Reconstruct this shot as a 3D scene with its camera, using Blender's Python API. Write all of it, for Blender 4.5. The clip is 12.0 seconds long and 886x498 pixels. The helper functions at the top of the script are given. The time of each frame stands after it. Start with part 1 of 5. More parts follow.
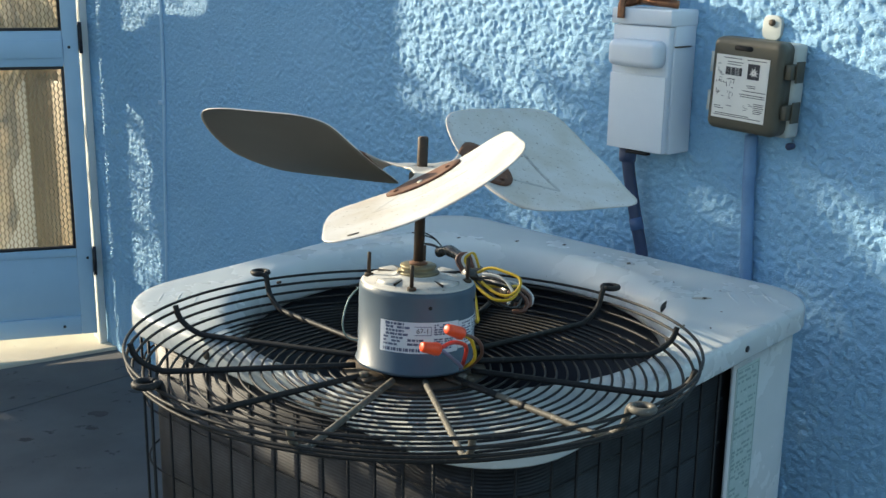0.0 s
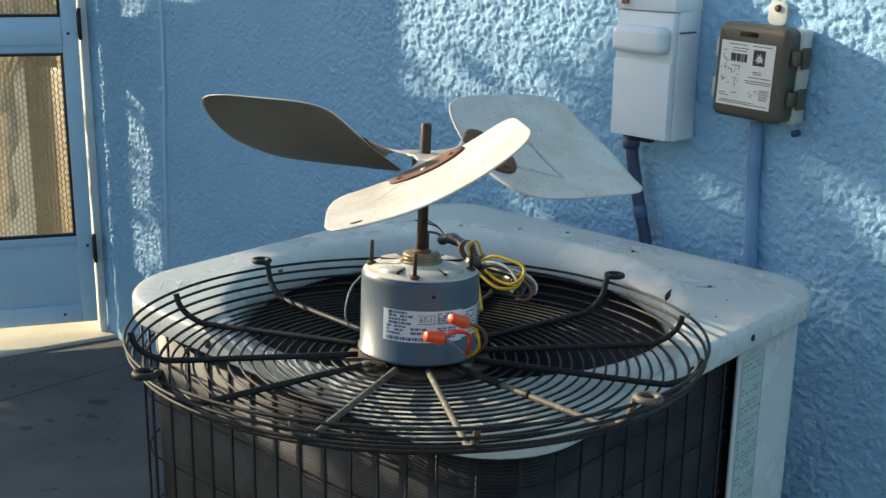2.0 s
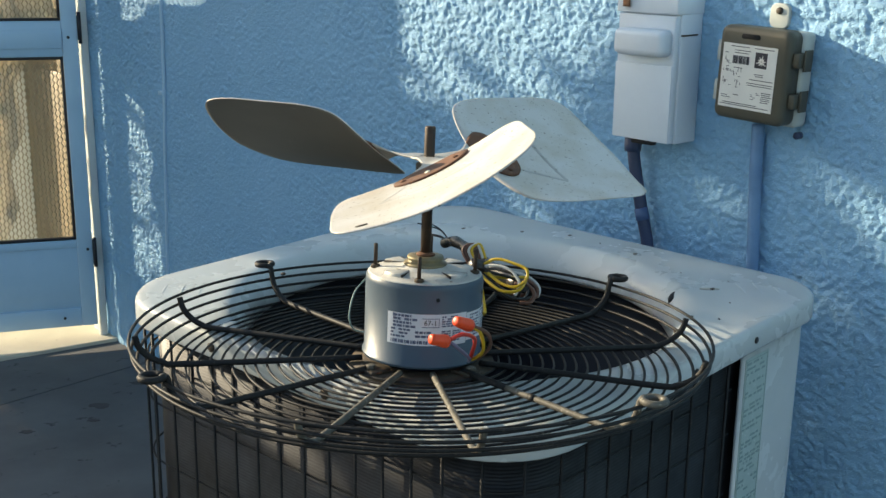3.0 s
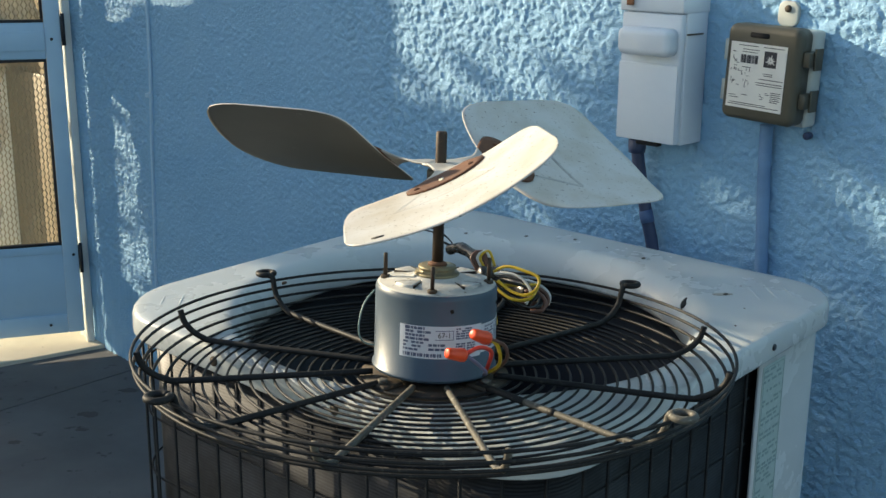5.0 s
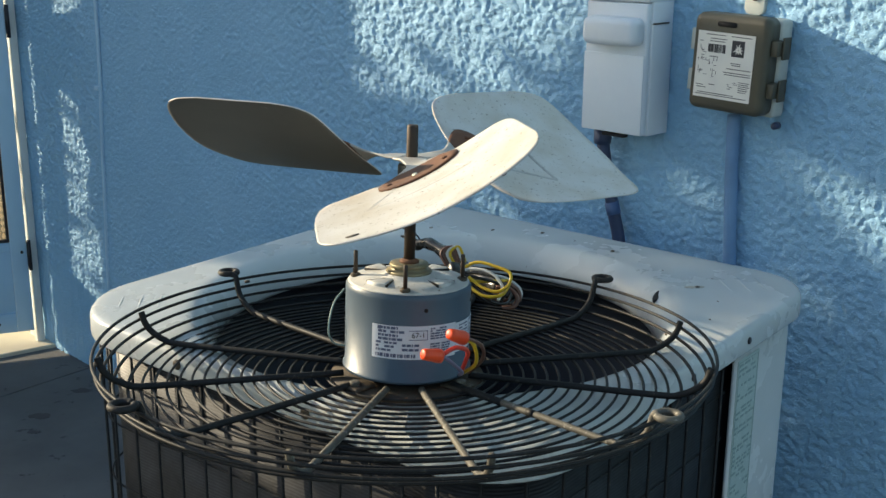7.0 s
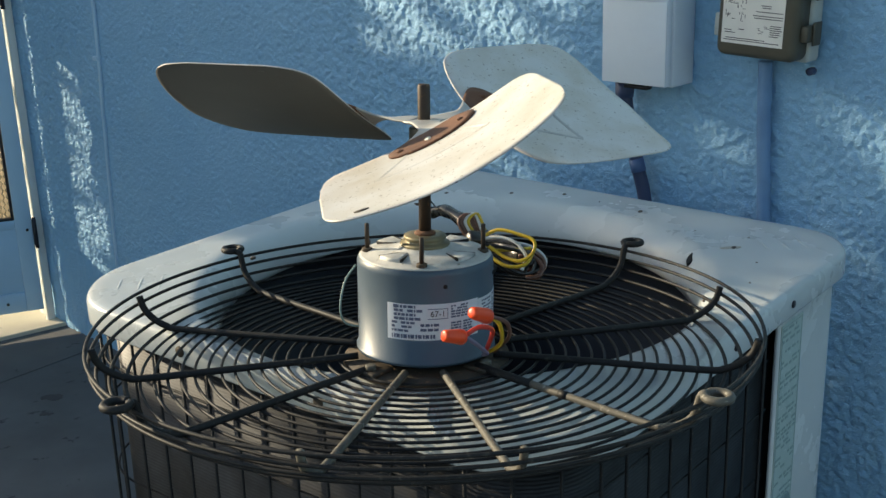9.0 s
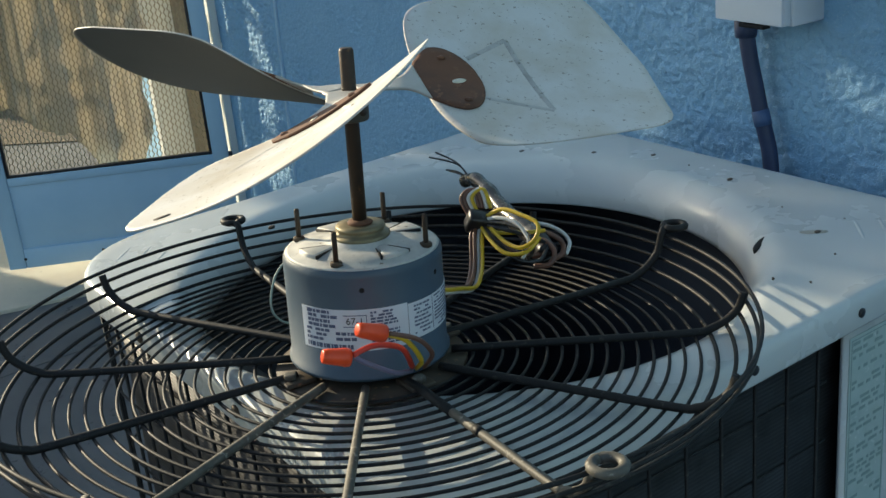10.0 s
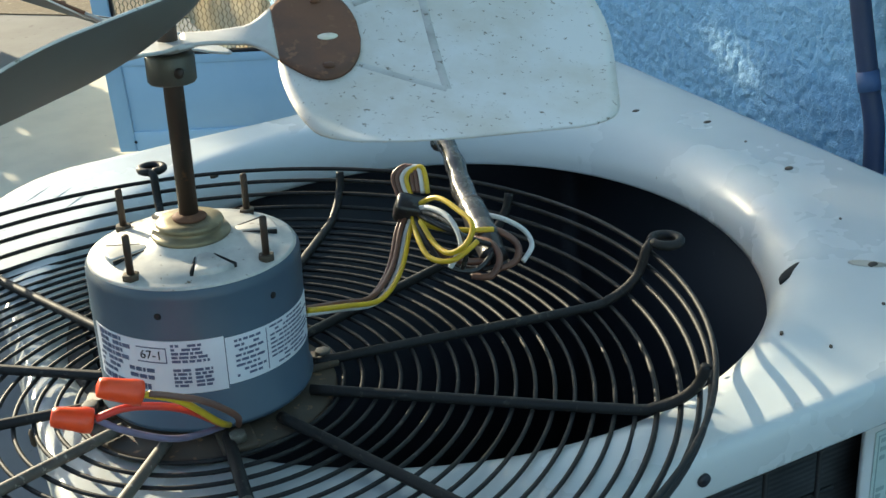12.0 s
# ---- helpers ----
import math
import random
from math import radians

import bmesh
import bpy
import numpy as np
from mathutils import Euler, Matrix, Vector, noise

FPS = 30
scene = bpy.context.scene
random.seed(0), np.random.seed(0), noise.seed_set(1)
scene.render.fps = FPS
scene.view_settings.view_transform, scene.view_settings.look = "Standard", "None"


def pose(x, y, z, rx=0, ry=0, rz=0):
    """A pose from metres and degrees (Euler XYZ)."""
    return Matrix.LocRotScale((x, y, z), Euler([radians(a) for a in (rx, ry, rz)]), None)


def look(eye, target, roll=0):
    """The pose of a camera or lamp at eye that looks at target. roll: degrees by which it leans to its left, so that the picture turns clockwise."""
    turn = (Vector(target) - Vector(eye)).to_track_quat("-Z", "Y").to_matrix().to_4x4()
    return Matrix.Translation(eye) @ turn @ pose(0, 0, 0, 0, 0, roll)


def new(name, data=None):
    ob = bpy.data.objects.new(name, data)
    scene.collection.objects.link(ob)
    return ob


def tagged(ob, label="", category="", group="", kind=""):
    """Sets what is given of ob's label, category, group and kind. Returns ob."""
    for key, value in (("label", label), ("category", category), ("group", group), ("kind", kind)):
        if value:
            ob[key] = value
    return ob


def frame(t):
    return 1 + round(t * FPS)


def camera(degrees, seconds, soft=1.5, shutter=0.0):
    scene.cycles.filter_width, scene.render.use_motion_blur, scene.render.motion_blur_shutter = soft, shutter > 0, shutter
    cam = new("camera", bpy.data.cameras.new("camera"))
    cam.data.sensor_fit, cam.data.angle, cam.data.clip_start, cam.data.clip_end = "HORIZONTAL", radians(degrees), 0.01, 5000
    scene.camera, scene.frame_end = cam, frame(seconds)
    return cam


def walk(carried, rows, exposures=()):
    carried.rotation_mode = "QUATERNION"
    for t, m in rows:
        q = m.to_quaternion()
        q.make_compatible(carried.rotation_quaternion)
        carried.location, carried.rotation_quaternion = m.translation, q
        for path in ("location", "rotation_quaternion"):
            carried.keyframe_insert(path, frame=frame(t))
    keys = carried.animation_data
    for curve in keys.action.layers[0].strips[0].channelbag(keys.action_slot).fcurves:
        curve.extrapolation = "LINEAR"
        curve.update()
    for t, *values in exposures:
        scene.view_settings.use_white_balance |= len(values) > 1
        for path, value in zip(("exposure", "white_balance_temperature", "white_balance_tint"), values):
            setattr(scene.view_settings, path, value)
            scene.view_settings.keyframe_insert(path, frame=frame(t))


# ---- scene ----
cam = camera(42.1, 12.0)
PATH = [
    (0, (0.018, -0.027, 1.355), (-0.007, 1.907, 0.845), 0.8),
    (0.5, (0.016, -0.022, 1.354), (-0.011, 1.911, 0.842), 0.7),
    (1, (0.013, -0.021, 1.353), (-0.01, 1.909, 0.827), 0.6),
    (1.5, (0.013, -0.017, 1.352), (-0.012, 1.911, 0.822), 0.7),
    (2, (0.014, -0.013, 1.352), (-0.011, 1.915, 0.821), 0.8),
    (2.5, (0.012, -0.015, 1.354), (-0.01, 1.914, 0.826), 0.8),
    (3, (0.007, -0.013, 1.352), (-0.015, 1.916, 0.826), 0.7),
    (3.2, (-0.01, 0.001, 1.354), (-0.023, 1.93, 0.823), 1.0),
    (5, (-0.03, 0.035, 1.352), (-0.019, 1.963, 0.823), 0.4),
    (5.5, (-0.037, 0.048, 1.351), (-0.001, 1.973, 0.807), 0.5),
    (6, (-0.037, 0.056, 1.351), (0.013, 1.981, 0.812), 0.7),
    (6.5, (-0.045, 0.062, 1.352), (0.014, 1.988, 0.815), 0.6),
    (7, (-0.054, 0.075, 1.348), (0.043, 1.997, 0.804), 0.4),
    (7.2, (-0.063, 0.083, 1.347), (0.033, 2.004, 0.798), 0.4),
    (8.8, (-0.059, 0.157, 1.333), (0.053, 2.066, 0.748), -1.7),
    (9, (-0.053, 0.178, 1.33), (0.017, 2.081, 0.719), -1.8),
    (9.2, (-0.015, 0.210, 1.320), (-0.024, 2.102, 0.672), -2.7),
    (9.5, (0.058, 0.28, 1.304), (-0.116, 2.157, 0.637), -4.9),
    (9.7, (0.155, 0.328, 1.310), (-0.188, 2.184, 0.650), -5.7),
    (10, (0.269, 0.402, 1.317), (-0.175, 2.217, 0.602), -5.7),
    (10.2, (0.313, 0.463, 1.309), (-0.195, 2.260, 0.595), -6.1),
    (10.5, (0.362, 0.596, 1.277), (-0.151, 2.371, 0.511), -4.6),
    (10.7, (0.357, 0.683, 1.271), (-0.140, 2.438, 0.451), -3.2),
    (11, (0.374, 0.746, 1.271), (-0.23, 2.437, 0.389), -4.1),
    (11.5, (0.406, 0.759, 1.273), (-0.292, 2.409, 0.384), -3.8),
    (12, (0.415, 0.751, 1.281), (-0.335, 2.39, 0.414), -4.6),
]
walk(cam, [(t, look(eye, target, roll)) for t, eye, target, roll in PATH],
     exposures=((0, 0.86, 6400, 6), (1, 0.82, 6550, 6), (2.5, 0.82, 6800, 6), (3.2, 0.82, 6800, 6), (5.5, 0.66, 6750, 6), (7, 0.68, 6750, 6), (9.5, 0.56, 6700, 5), (11, 0.62, 6350, 2), (11.5, 0.92, 6450, 2), (12, 1.20, 6500, 2)))

# ---- light: low sun from beyond the open screen door, clear sky ----
SUN_AZ, SUN_EL = radians(154.0), radians(17.0)
SUN = Vector((math.cos(SUN_AZ) * math.cos(SUN_EL), math.sin(SUN_AZ) * math.cos(SUN_EL), math.sin(SUN_EL)))
world = bpy.data.worlds.new("world")
scene.world = world
world.use_nodes = True
wn, wl = world.node_tree.nodes, world.node_tree.links
sky = wn.new("ShaderNodeTexSky")
sky.sky_type, sky.sun_disc = "NISHITA", False
sky.sun_elevation, sky.sun_rotation = SUN_EL, math.pi / 2 - SUN_AZ
sky.air_density, sky.dust_density = 1.0, 1.0
wn["Background"].inputs["Strength"].default_value = 0.15
wl.new(sky.outputs[0], wn["Background"].inputs["Color"])
sun = new("sun", bpy.data.lights.new("sun", "SUN"))
sun.data.energy, sun.data.angle, sun.data.color = 5.0, radians(0.5), (1.0, 0.84, 0.62)
sun.matrix_world = look(SUN * 20, (0, 0, 0))


# ---- materials ----
def shader(name, rough=0.5, metal=0.0):
    m = bpy.data.materials.new(name)
    m.use_nodes = True
    nt = m.node_tree
    b = nt.nodes["Principled BSDF"]
    b.inputs["Roughness"].default_value, b.inputs["Metallic"].default_value = rough, metal
    return m, nt, b


def noise_node(nt, scale, detail=4.0, rough=0.6, stretch=None):
    co = nt.nodes.new("ShaderNodeTexCoord")
    tex = nt.nodes.new("ShaderNodeTexNoise")
    tex.inputs["Scale"].default_value, tex.inputs["Detail"].default_value = scale, detail
    tex.inputs["Roughness"].default_value = rough
    if stretch:
        mp = nt.nodes.new("ShaderNodeMapping")
        mp.inputs["Scale"].default_value = stretch
        nt.links.new(co.outputs["Object"], mp.inputs["Vector"])
        nt.links.new(mp.outputs["Vector"], tex.inputs["Vector"])
    else:
        nt.links.new(co.outputs["Object"], tex.inputs["Vector"])
    return tex


def ramp(nt, src, stops):
    r = nt.nodes.new("ShaderNodeValToRGB")
    el = r.color_ramp.elements
    while len(el) < len(stops):
        el.new(0.5)
    for e, (p, c) in zip(el, stops):
        e.position, e.color = p, (*c, 1.0)
    nt.links.new(src, r.inputs["Fac"])
    return r


def mix(nt, fac, a, b):
    m = nt.nodes.new("ShaderNodeMix")
    m.data_type = "RGBA"
    for sock, v in ((m.inputs[0], fac), (m.inputs[6], a), (m.inputs[7], b)):
        if isinstance(v, bpy.types.NodeSocket):
            nt.links.new(v, sock)
        elif isinstance(v, tuple):
            sock.default_value = (*v, 1.0)
        else:
            sock.default_value = v
    return m.outputs[2]


def bump(nt, b, src, strength, dist):
    n = nt.nodes.new("ShaderNodeBump")
    n.inputs["Strength"].default_value, n.inputs["Distance"].default_value = strength, dist
    nt.links.new(src, n.inputs["Height"])
    nt.links.new(n.outputs["Normal"], b.inputs["Normal"])


def worn(name, base, dark, spot, rough=0.5, metal=0.0, big=6.0, fine=90.0, spot_at=0.68, bump_d=0.0004, bump_s=0.3, stretch=None, rough_var=0.15):
    """A surface with a large-scale tone change, sparse specks and fine relief."""
    m, nt, b = shader(name, rough, metal)
    n1, n2 = noise_node(nt, big, 5, 0.6, stretch), noise_node(nt, fine, 3, 0.65)
    tone = ramp(nt, n1.outputs["Fac"], [(0.3, dark), (0.62, base)])
    mask = ramp(nt, n2.outputs["Fac"], [(spot_at, (0, 0, 0)), (spot_at + 0.08, (1, 1, 1))])
    nt.links.new(mix(nt, mask.outputs["Color"], tone.outputs["Color"], spot), b.inputs["Base Color"])
    rr = nt.nodes.new("ShaderNodeMapRange")
    rr.inputs["To Min"].default_value, rr.inputs["To Max"].default_value = rough - rough_var, rough + rough_var
    nt.links.new(n1.outputs["Fac"], rr.inputs["Value"])
    nt.links.new(rr.outputs["Result"], b.inputs["Roughness"])
    bump(nt, b, n2.outputs["Fac"], bump_s, bump_d)
    return m


def stucco_material():
    """Blue paint over a trowelled texture coat: flat dabs with broken edges, and fine sand."""
    m, nt, b = shader("blue_stucco", 0.72)
    tone = ramp(nt, noise_node(nt, 2.6, 5, 0.6).outputs["Fac"], [(0.3, (0.235, 0.448, 0.655)), (0.65, (0.282, 0.502, 0.712))])
    dab = noise_node(nt, 105.0, 2.5, 0.55)
    flat = ramp(nt, dab.outputs["Fac"], [(0.44, (0, 0, 0)), (0.56, (1, 1, 1))])
    sand = noise_node(nt, 420.0, 2, 0.6)
    pale = ramp(nt, sand.outputs["Fac"], [(0.6, (0, 0, 0)), (0.72, (1, 1, 1))])
    col = mix(nt, pale.outputs["Color"], tone.outputs["Color"], (0.40, 0.58, 0.74))
    nt.links.new(col, b.inputs["Base Color"])
    n1, n2 = nt.nodes.new("ShaderNodeBump"), nt.nodes.new("ShaderNodeBump")
    n1.inputs["Strength"].default_value, n1.inputs["Distance"].default_value = 0.5, 0.0020
    n2.inputs["Strength"].default_value, n2.inputs["Distance"].default_value = 0.5, 0.0008
    nt.links.new(flat.outputs["Color"], n1.inputs["Height"])
    nt.links.new(sand.outputs["Fac"], n2.inputs["Height"])
    nt.links.new(n1.outputs["Normal"], n2.inputs["Normal"])
    nt.links.new(n2.outputs["Normal"], b.inputs["Normal"])
    return m


STUCCO = stucco_material()
BLUE_PAINT = worn("blue_gloss_paint", (0.43, 0.62, 0.78), (0.38, 0.57, 0.74), (0.22, 0.36, 0.54), 0.45, big=5.0, fine=60.0, spot_at=0.74)
PIPE_BLUE = worn("painted_conduit", (0.16, 0.30, 0.51), (0.12, 0.235, 0.42), (0.24, 0.38, 0.58), 0.55, big=12.0, fine=120.0, spot_at=0.7)
TAPE = worn("grey_blue_tape", (0.07, 0.13, 0.27), (0.045, 0.09, 0.20), (0.14, 0.2, 0.34), 0.55, big=12.0, fine=120.0, spot_at=0.7)
DARK_PIPE = worn("navy_flexible_conduit", (0.035, 0.055, 0.12), (0.022, 0.035, 0.08), (0.09, 0.11, 0.16), 0.5, big=14.0, fine=120.0)
WHITE_METAL = worn("white_enamel", (0.53, 0.56, 0.56), (0.46, 0.49, 0.49), (0.22, 0.20, 0.165), 0.27, big=4.0, fine=140.0, spot_at=0.735, bump_d=0.0002, rough_var=0.08)
GREY_BOX = worn("pale_grey_enamel", (0.72, 0.78, 0.84), (0.67, 0.73, 0.80), (0.52, 0.57, 0.63), 0.45, big=9.0, fine=120.0, spot_at=0.74)
OLIVE_PLASTIC = worn("olive_grey_plastic", (0.085, 0.078, 0.055), (0.068, 0.063, 0.046), (0.12, 0.11, 0.085), 0.5, big=20.0, fine=300.0, spot_at=0.7)
PALE_PLASTIC = worn("pale_grey_plastic", (0.50, 0.53, 0.50), (0.42, 0.46, 0.44), (0.30, 0.32, 0.30), 0.55, big=20.0, fine=200.0)
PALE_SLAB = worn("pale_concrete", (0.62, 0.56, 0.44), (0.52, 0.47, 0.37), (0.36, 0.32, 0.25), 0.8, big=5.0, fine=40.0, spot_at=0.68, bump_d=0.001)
CONCRETE = worn("worn_concrete", (0.165, 0.162, 0.157), (0.088, 0.087, 0.086), (0.055, 0.054, 0.053), 0.85, big=1.6, fine=22.0, spot_at=0.64, bump_d=0.002, bump_s=0.4)
SOIL = worn("bare_soil", (0.17, 0.125, 0.075), (0.10, 0.075, 0.048), (0.25, 0.2, 0.13), 0.95, big=2.5, fine=30.0, spot_at=0.62, bump_d=0.01, bump_s=0.6)
COIL = None
GUARD_WIRE = worn("black_coated_wire", (0.016, 0.016, 0.0158), (0.009, 0.0092, 0.0098), (0.046, 0.042, 0.036), 0.58, big=30.0, fine=160.0, spot_at=0.60, bump_s=0.4)
GUARD_WIRE.node_tree.nodes["Principled BSDF"].inputs["Specular IOR Level"].default_value = 0.3
DUSTY_WIRE = worn("scuffed_wire", (0.12, 0.11, 0.088), (0.05, 0.047, 0.040), (0.28, 0.26, 0.22), 0.6, big=40.0, fine=200.0, spot_at=0.6)
BRACKET = worn("rusty_bracket", (0.075, 0.055, 0.035), (0.04, 0.033, 0.025), (0.20, 0.12, 0.06), 0.7, big=30.0, fine=140.0, spot_at=0.62)
MOTOR_GREY = worn("grey_motor_enamel", (0.050, 0.084, 0.122), (0.041, 0.071, 0.106), (0.035, 0.043, 0.058), 0.42, big=14.0, fine=200.0, spot_at=0.74)
MOTOR_TOP = worn("dusty_motor_end", (0.62, 0.61, 0.57), (0.40, 0.40, 0.39), (0.16, 0.125, 0.085), 0.5, big=34.0, fine=110.0, spot_at=0.64)
BRASS = worn("dirty_brass_boss", (0.26, 0.22, 0.13), (0.17, 0.15, 0.10), (0.36, 0.31, 0.20), 0.5, 0.5, big=60.0, fine=200.0)
SHAFT = worn("rusted_steel_shaft", (0.055, 0.036, 0.024), (0.032, 0.024, 0.018), (0.12, 0.065, 0.03), 0.55, 0.35, big=40.0, fine=160.0, spot_at=0.62)
COLLAR = worn("tarnished_hub", (0.10, 0.095, 0.075), (0.07, 0.066, 0.052), (0.17, 0.15, 0.10), 0.5, 0.5, big=40.0, fine=200.0)
RUST = worn("brown_rust", (0.155, 0.070, 0.037), (0.085, 0.042, 0.026), (0.19, 0.090, 0.045), 0.8, big=26.0, fine=130.0, spot_at=0.60, bump_s=0.6)
ALUMINIUM = worn("weathered_aluminium", (0.61, 0.60, 0.575), (0.49, 0.445, 0.37), (0.16, 0.13, 0.09), 0.5, 0.1, big=15.0, fine=230.0, spot_at=0.625)
# darker copy of the aluminium: shade put into the blade undersides
BLADE_SHADE = worn("shaded_aluminium", (0.15, 0.145, 0.125), (0.11, 0.105, 0.09), (0.2, 0.19, 0.165), 0.6, 0.1, big=7.0, fine=80.0, spot_at=0.7)
SPIDER = worn("galvanised_spider", (0.50, 0.48, 0.44), (0.36, 0.34, 0.31), (0.14, 0.085, 0.05), 0.5, 0.3, big=30.0, fine=120.0, spot_at=0.66)
COPPER = worn("aged_copper", (0.32, 0.15, 0.08), (0.16, 0.075, 0.045), (0.10, 0.06, 0.04), 0.4, 0.8, big=50.0, fine=160.0)
RUST_WASH = worn("faint_rust_wash", (0.40, 0.385, 0.34), (0.33, 0.30, 0.24), (0.24, 0.18, 0.12), 0.5, big=60.0, fine=160.0)
LABEL = worn("paper_label", (0.78, 0.77, 0.72), (0.72, 0.71, 0.67), (0.55, 0.53, 0.48), 0.5, big=30.0, fine=200.0, spot_at=0.74, bump_s=0.1)
MOTOR_LABEL = worn("silver_paper_label", (0.66, 0.69, 0.74), (0.60, 0.63, 0.69), (0.45, 0.47, 0.52), 0.4, big=30.0, fine=200.0, spot_at=0.74, bump_s=0.1)
GREEN_LABEL = worn("faded_green_label", (0.42, 0.52, 0.50), (0.36, 0.46, 0.44), (0.55, 0.62, 0.60), 0.5, big=50.0, fine=150.0, spot_at=0.62, bump_s=0.1)
INK = worn("black_ink", (0.035, 0.035, 0.045), (0.02, 0.02, 0.03), (0.08, 0.08, 0.09), 0.5, big=60.0, fine=300.0, bump_s=0.05)
BLUE_INK = worn("blue_black_print", (0.10, 0.12, 0.20), (0.07, 0.085, 0.15), (0.2, 0.22, 0.3), 0.5, big=60.0, fine=300.0, bump_s=0.05)
GROOVE = worn("dirt_in_groove", (0.46, 0.45, 0.42), (0.30, 0.29, 0.26), (0.12, 0.1, 0.08), 0.6, big=40.0, fine=150.0, spot_at=0.6)
STAIN = worn("oil_stain", (0.075, 0.07, 0.065), (0.05, 0.047, 0.044), (0.12, 0.11, 0.1), 0.8, big=20.0, fine=60.0)
GREEN_INK = worn("green_ink", (0.25, 0.34, 0.33), (0.2, 0.29, 0.28), (0.3, 0.4, 0.39), 0.5, big=60.0, fine=300.0, bump_s=0.05)
ORANGE = worn("orange_wire_nut", (0.82, 0.075, 0.014), (0.70, 0.055, 0.012), (0.80, 0.15, 0.06), 0.38, big=60.0, fine=200.0)
YELLOW = worn("yellow_wire", (0.62, 0.42, 0.02), (0.50, 0.33, 0.02), (0.35, 0.25, 0.06), 0.4, big=60.0, fine=200.0)
BROWN_WIRE = worn("brown_wire", (0.16, 0.075, 0.05), (0.11, 0.055, 0.04), (0.22, 0.12, 0.09), 0.45, big=60.0, fine=200.0)
WHITE_WIRE = worn("white_wire", (0.66, 0.66, 0.64), (0.52, 0.52, 0.50), (0.3, 0.29, 0.27), 0.45, big=60.0, fine=200.0)
PURPLE_WIRE = worn("violet_grey_wire", (0.17, 0.15, 0.24), (0.13, 0.12, 0.18), (0.25, 0.22, 0.3), 0.45, big=60.0, fine=200.0)
RED_WIRE = worn("red_wire", (0.60, 0.05, 0.03), (0.5, 0.04, 0.025), (0.65, 0.15, 0.1), 0.4, big=60.0, fine=200.0)
BLACK_TAPE = worn("black_tape", (0.018, 0.018, 0.020), (0.012, 0.012, 0.013), (0.06, 0.06, 0.062), 0.33, big=30.0, fine=90.0, spot_at=0.64, bump_d=0.001, bump_s=0.6)
SILVER_TAPE = worn("glossy_cable_sheath", (0.060, 0.057, 0.052), (0.035, 0.033, 0.031), (0.13, 0.125, 0.11), 0.27, 0.15, big=60.0, fine=120.0, bump_d=0.001, bump_s=0.7)
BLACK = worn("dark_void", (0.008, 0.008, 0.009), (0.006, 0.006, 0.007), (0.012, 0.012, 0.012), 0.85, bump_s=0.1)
NAVY_SHADE = worn("navy_shade_sheet", (0.022, 0.026, 0.036), (0.017, 0.020, 0.028), (0.03, 0.034, 0.044), 0.6, big=5.0, fine=60.0, bump_s=0.1)
GASKET = worn("black_gasket", (0.012, 0.013, 0.018), (0.01, 0.01, 0.014), (0.03, 0.03, 0.035), 0.5)
MESH_METAL = worn("tan_expanded_mesh", (0.40, 0.35, 0.24), (0.32, 0.28, 0.19), (0.5, 0.45, 0.33), 0.55, 0.2, big=20.0, fine=200.0)
CURTAIN = worn("beige_curtain", (0.80, 0.77, 0.69), (0.56, 0.50, 0.39), (0.70, 0.64, 0.52), 0.85, big=9.0, fine=200.0, stretch=(1, 1, 0.15))
_nt = CURTAIN.node_tree
_tr = _nt.nodes.new("ShaderNodeBsdfTranslucent")
_tr.inputs["Color"].default_value = (0.72, 0.66, 0.54, 1)
_ms = _nt.nodes.new("ShaderNodeMixShader")
_ms.inputs["Fac"].default_value = 0.42
_nt.links.new(_nt.nodes["Principled BSDF"].outputs["BSDF"], _ms.inputs[1])
_nt.links.new(_tr.outputs["BSDF"], _ms.inputs[2])
_nt.links.new(_ms.outputs["Shader"], _nt.nodes["Material Output"].inputs["Surface"])
TAN_WOOD = worn("tan_wood", (0.30, 0.235, 0.145), (0.22, 0.165, 0.10), (0.36, 0.29, 0.19), 0.6, big=5.0, fine=70.0, stretch=(6, 6, 0.5))
CREAM = worn("cream_paint", (0.70, 0.66, 0.52), (0.62, 0.58, 0.45), (0.5, 0.46, 0.36), 0.6, big=4.0, fine=60.0)
WHITE_TRIM = worn("white_trim_paint", (0.80, 0.80, 0.76), (0.74, 0.74, 0.70), (0.6, 0.58, 0.52), 0.5, big=6.0, fine=90.0)
LEAF = worn("green_leaf", (0.055, 0.10, 0.03), (0.035, 0.07, 0.02), (0.09, 0.13, 0.04), 0.5, big=3.0, fine=30.0)
BARK = worn("grey_bark", (0.12, 0.09, 0.065), (0.08, 0.06, 0.045), (0.18, 0.15, 0.12), 0.9, big=8.0, fine=40.0, bump_d=0.01, bump_s=0.7)

# condenser coil: dark fins in fine level rows
COIL, _nt, _b = shader("coil_fins", 0.5, 0.4)
_co = _nt.nodes.new("ShaderNodeTexCoord")
_wave = _nt.nodes.new("ShaderNodeTexWave")
_wave.bands_direction = "Z"
_wave.inputs["Scale"].default_value, _wave.inputs["Distortion"].default_value, _wave.inputs["Detail"].default_value = 70.0, 1.2, 2.0
_nt.links.new(_co.outputs["Object"], _wave.inputs["Vector"])
_dirt = noise_node(_nt, 14.0, 5, 0.65)
_c1 = ramp(_nt, _wave.outputs["Fac"], [(0.25, (0.022, 0.023, 0.027)), (0.75, (0.036, 0.038, 0.043))])
_c2 = ramp(_nt, _dirt.outputs["Fac"], [(0.35, (0.25, 0.24, 0.22)), (0.65, (1, 1, 1))])
_mul = _nt.nodes.new("ShaderNodeMix")
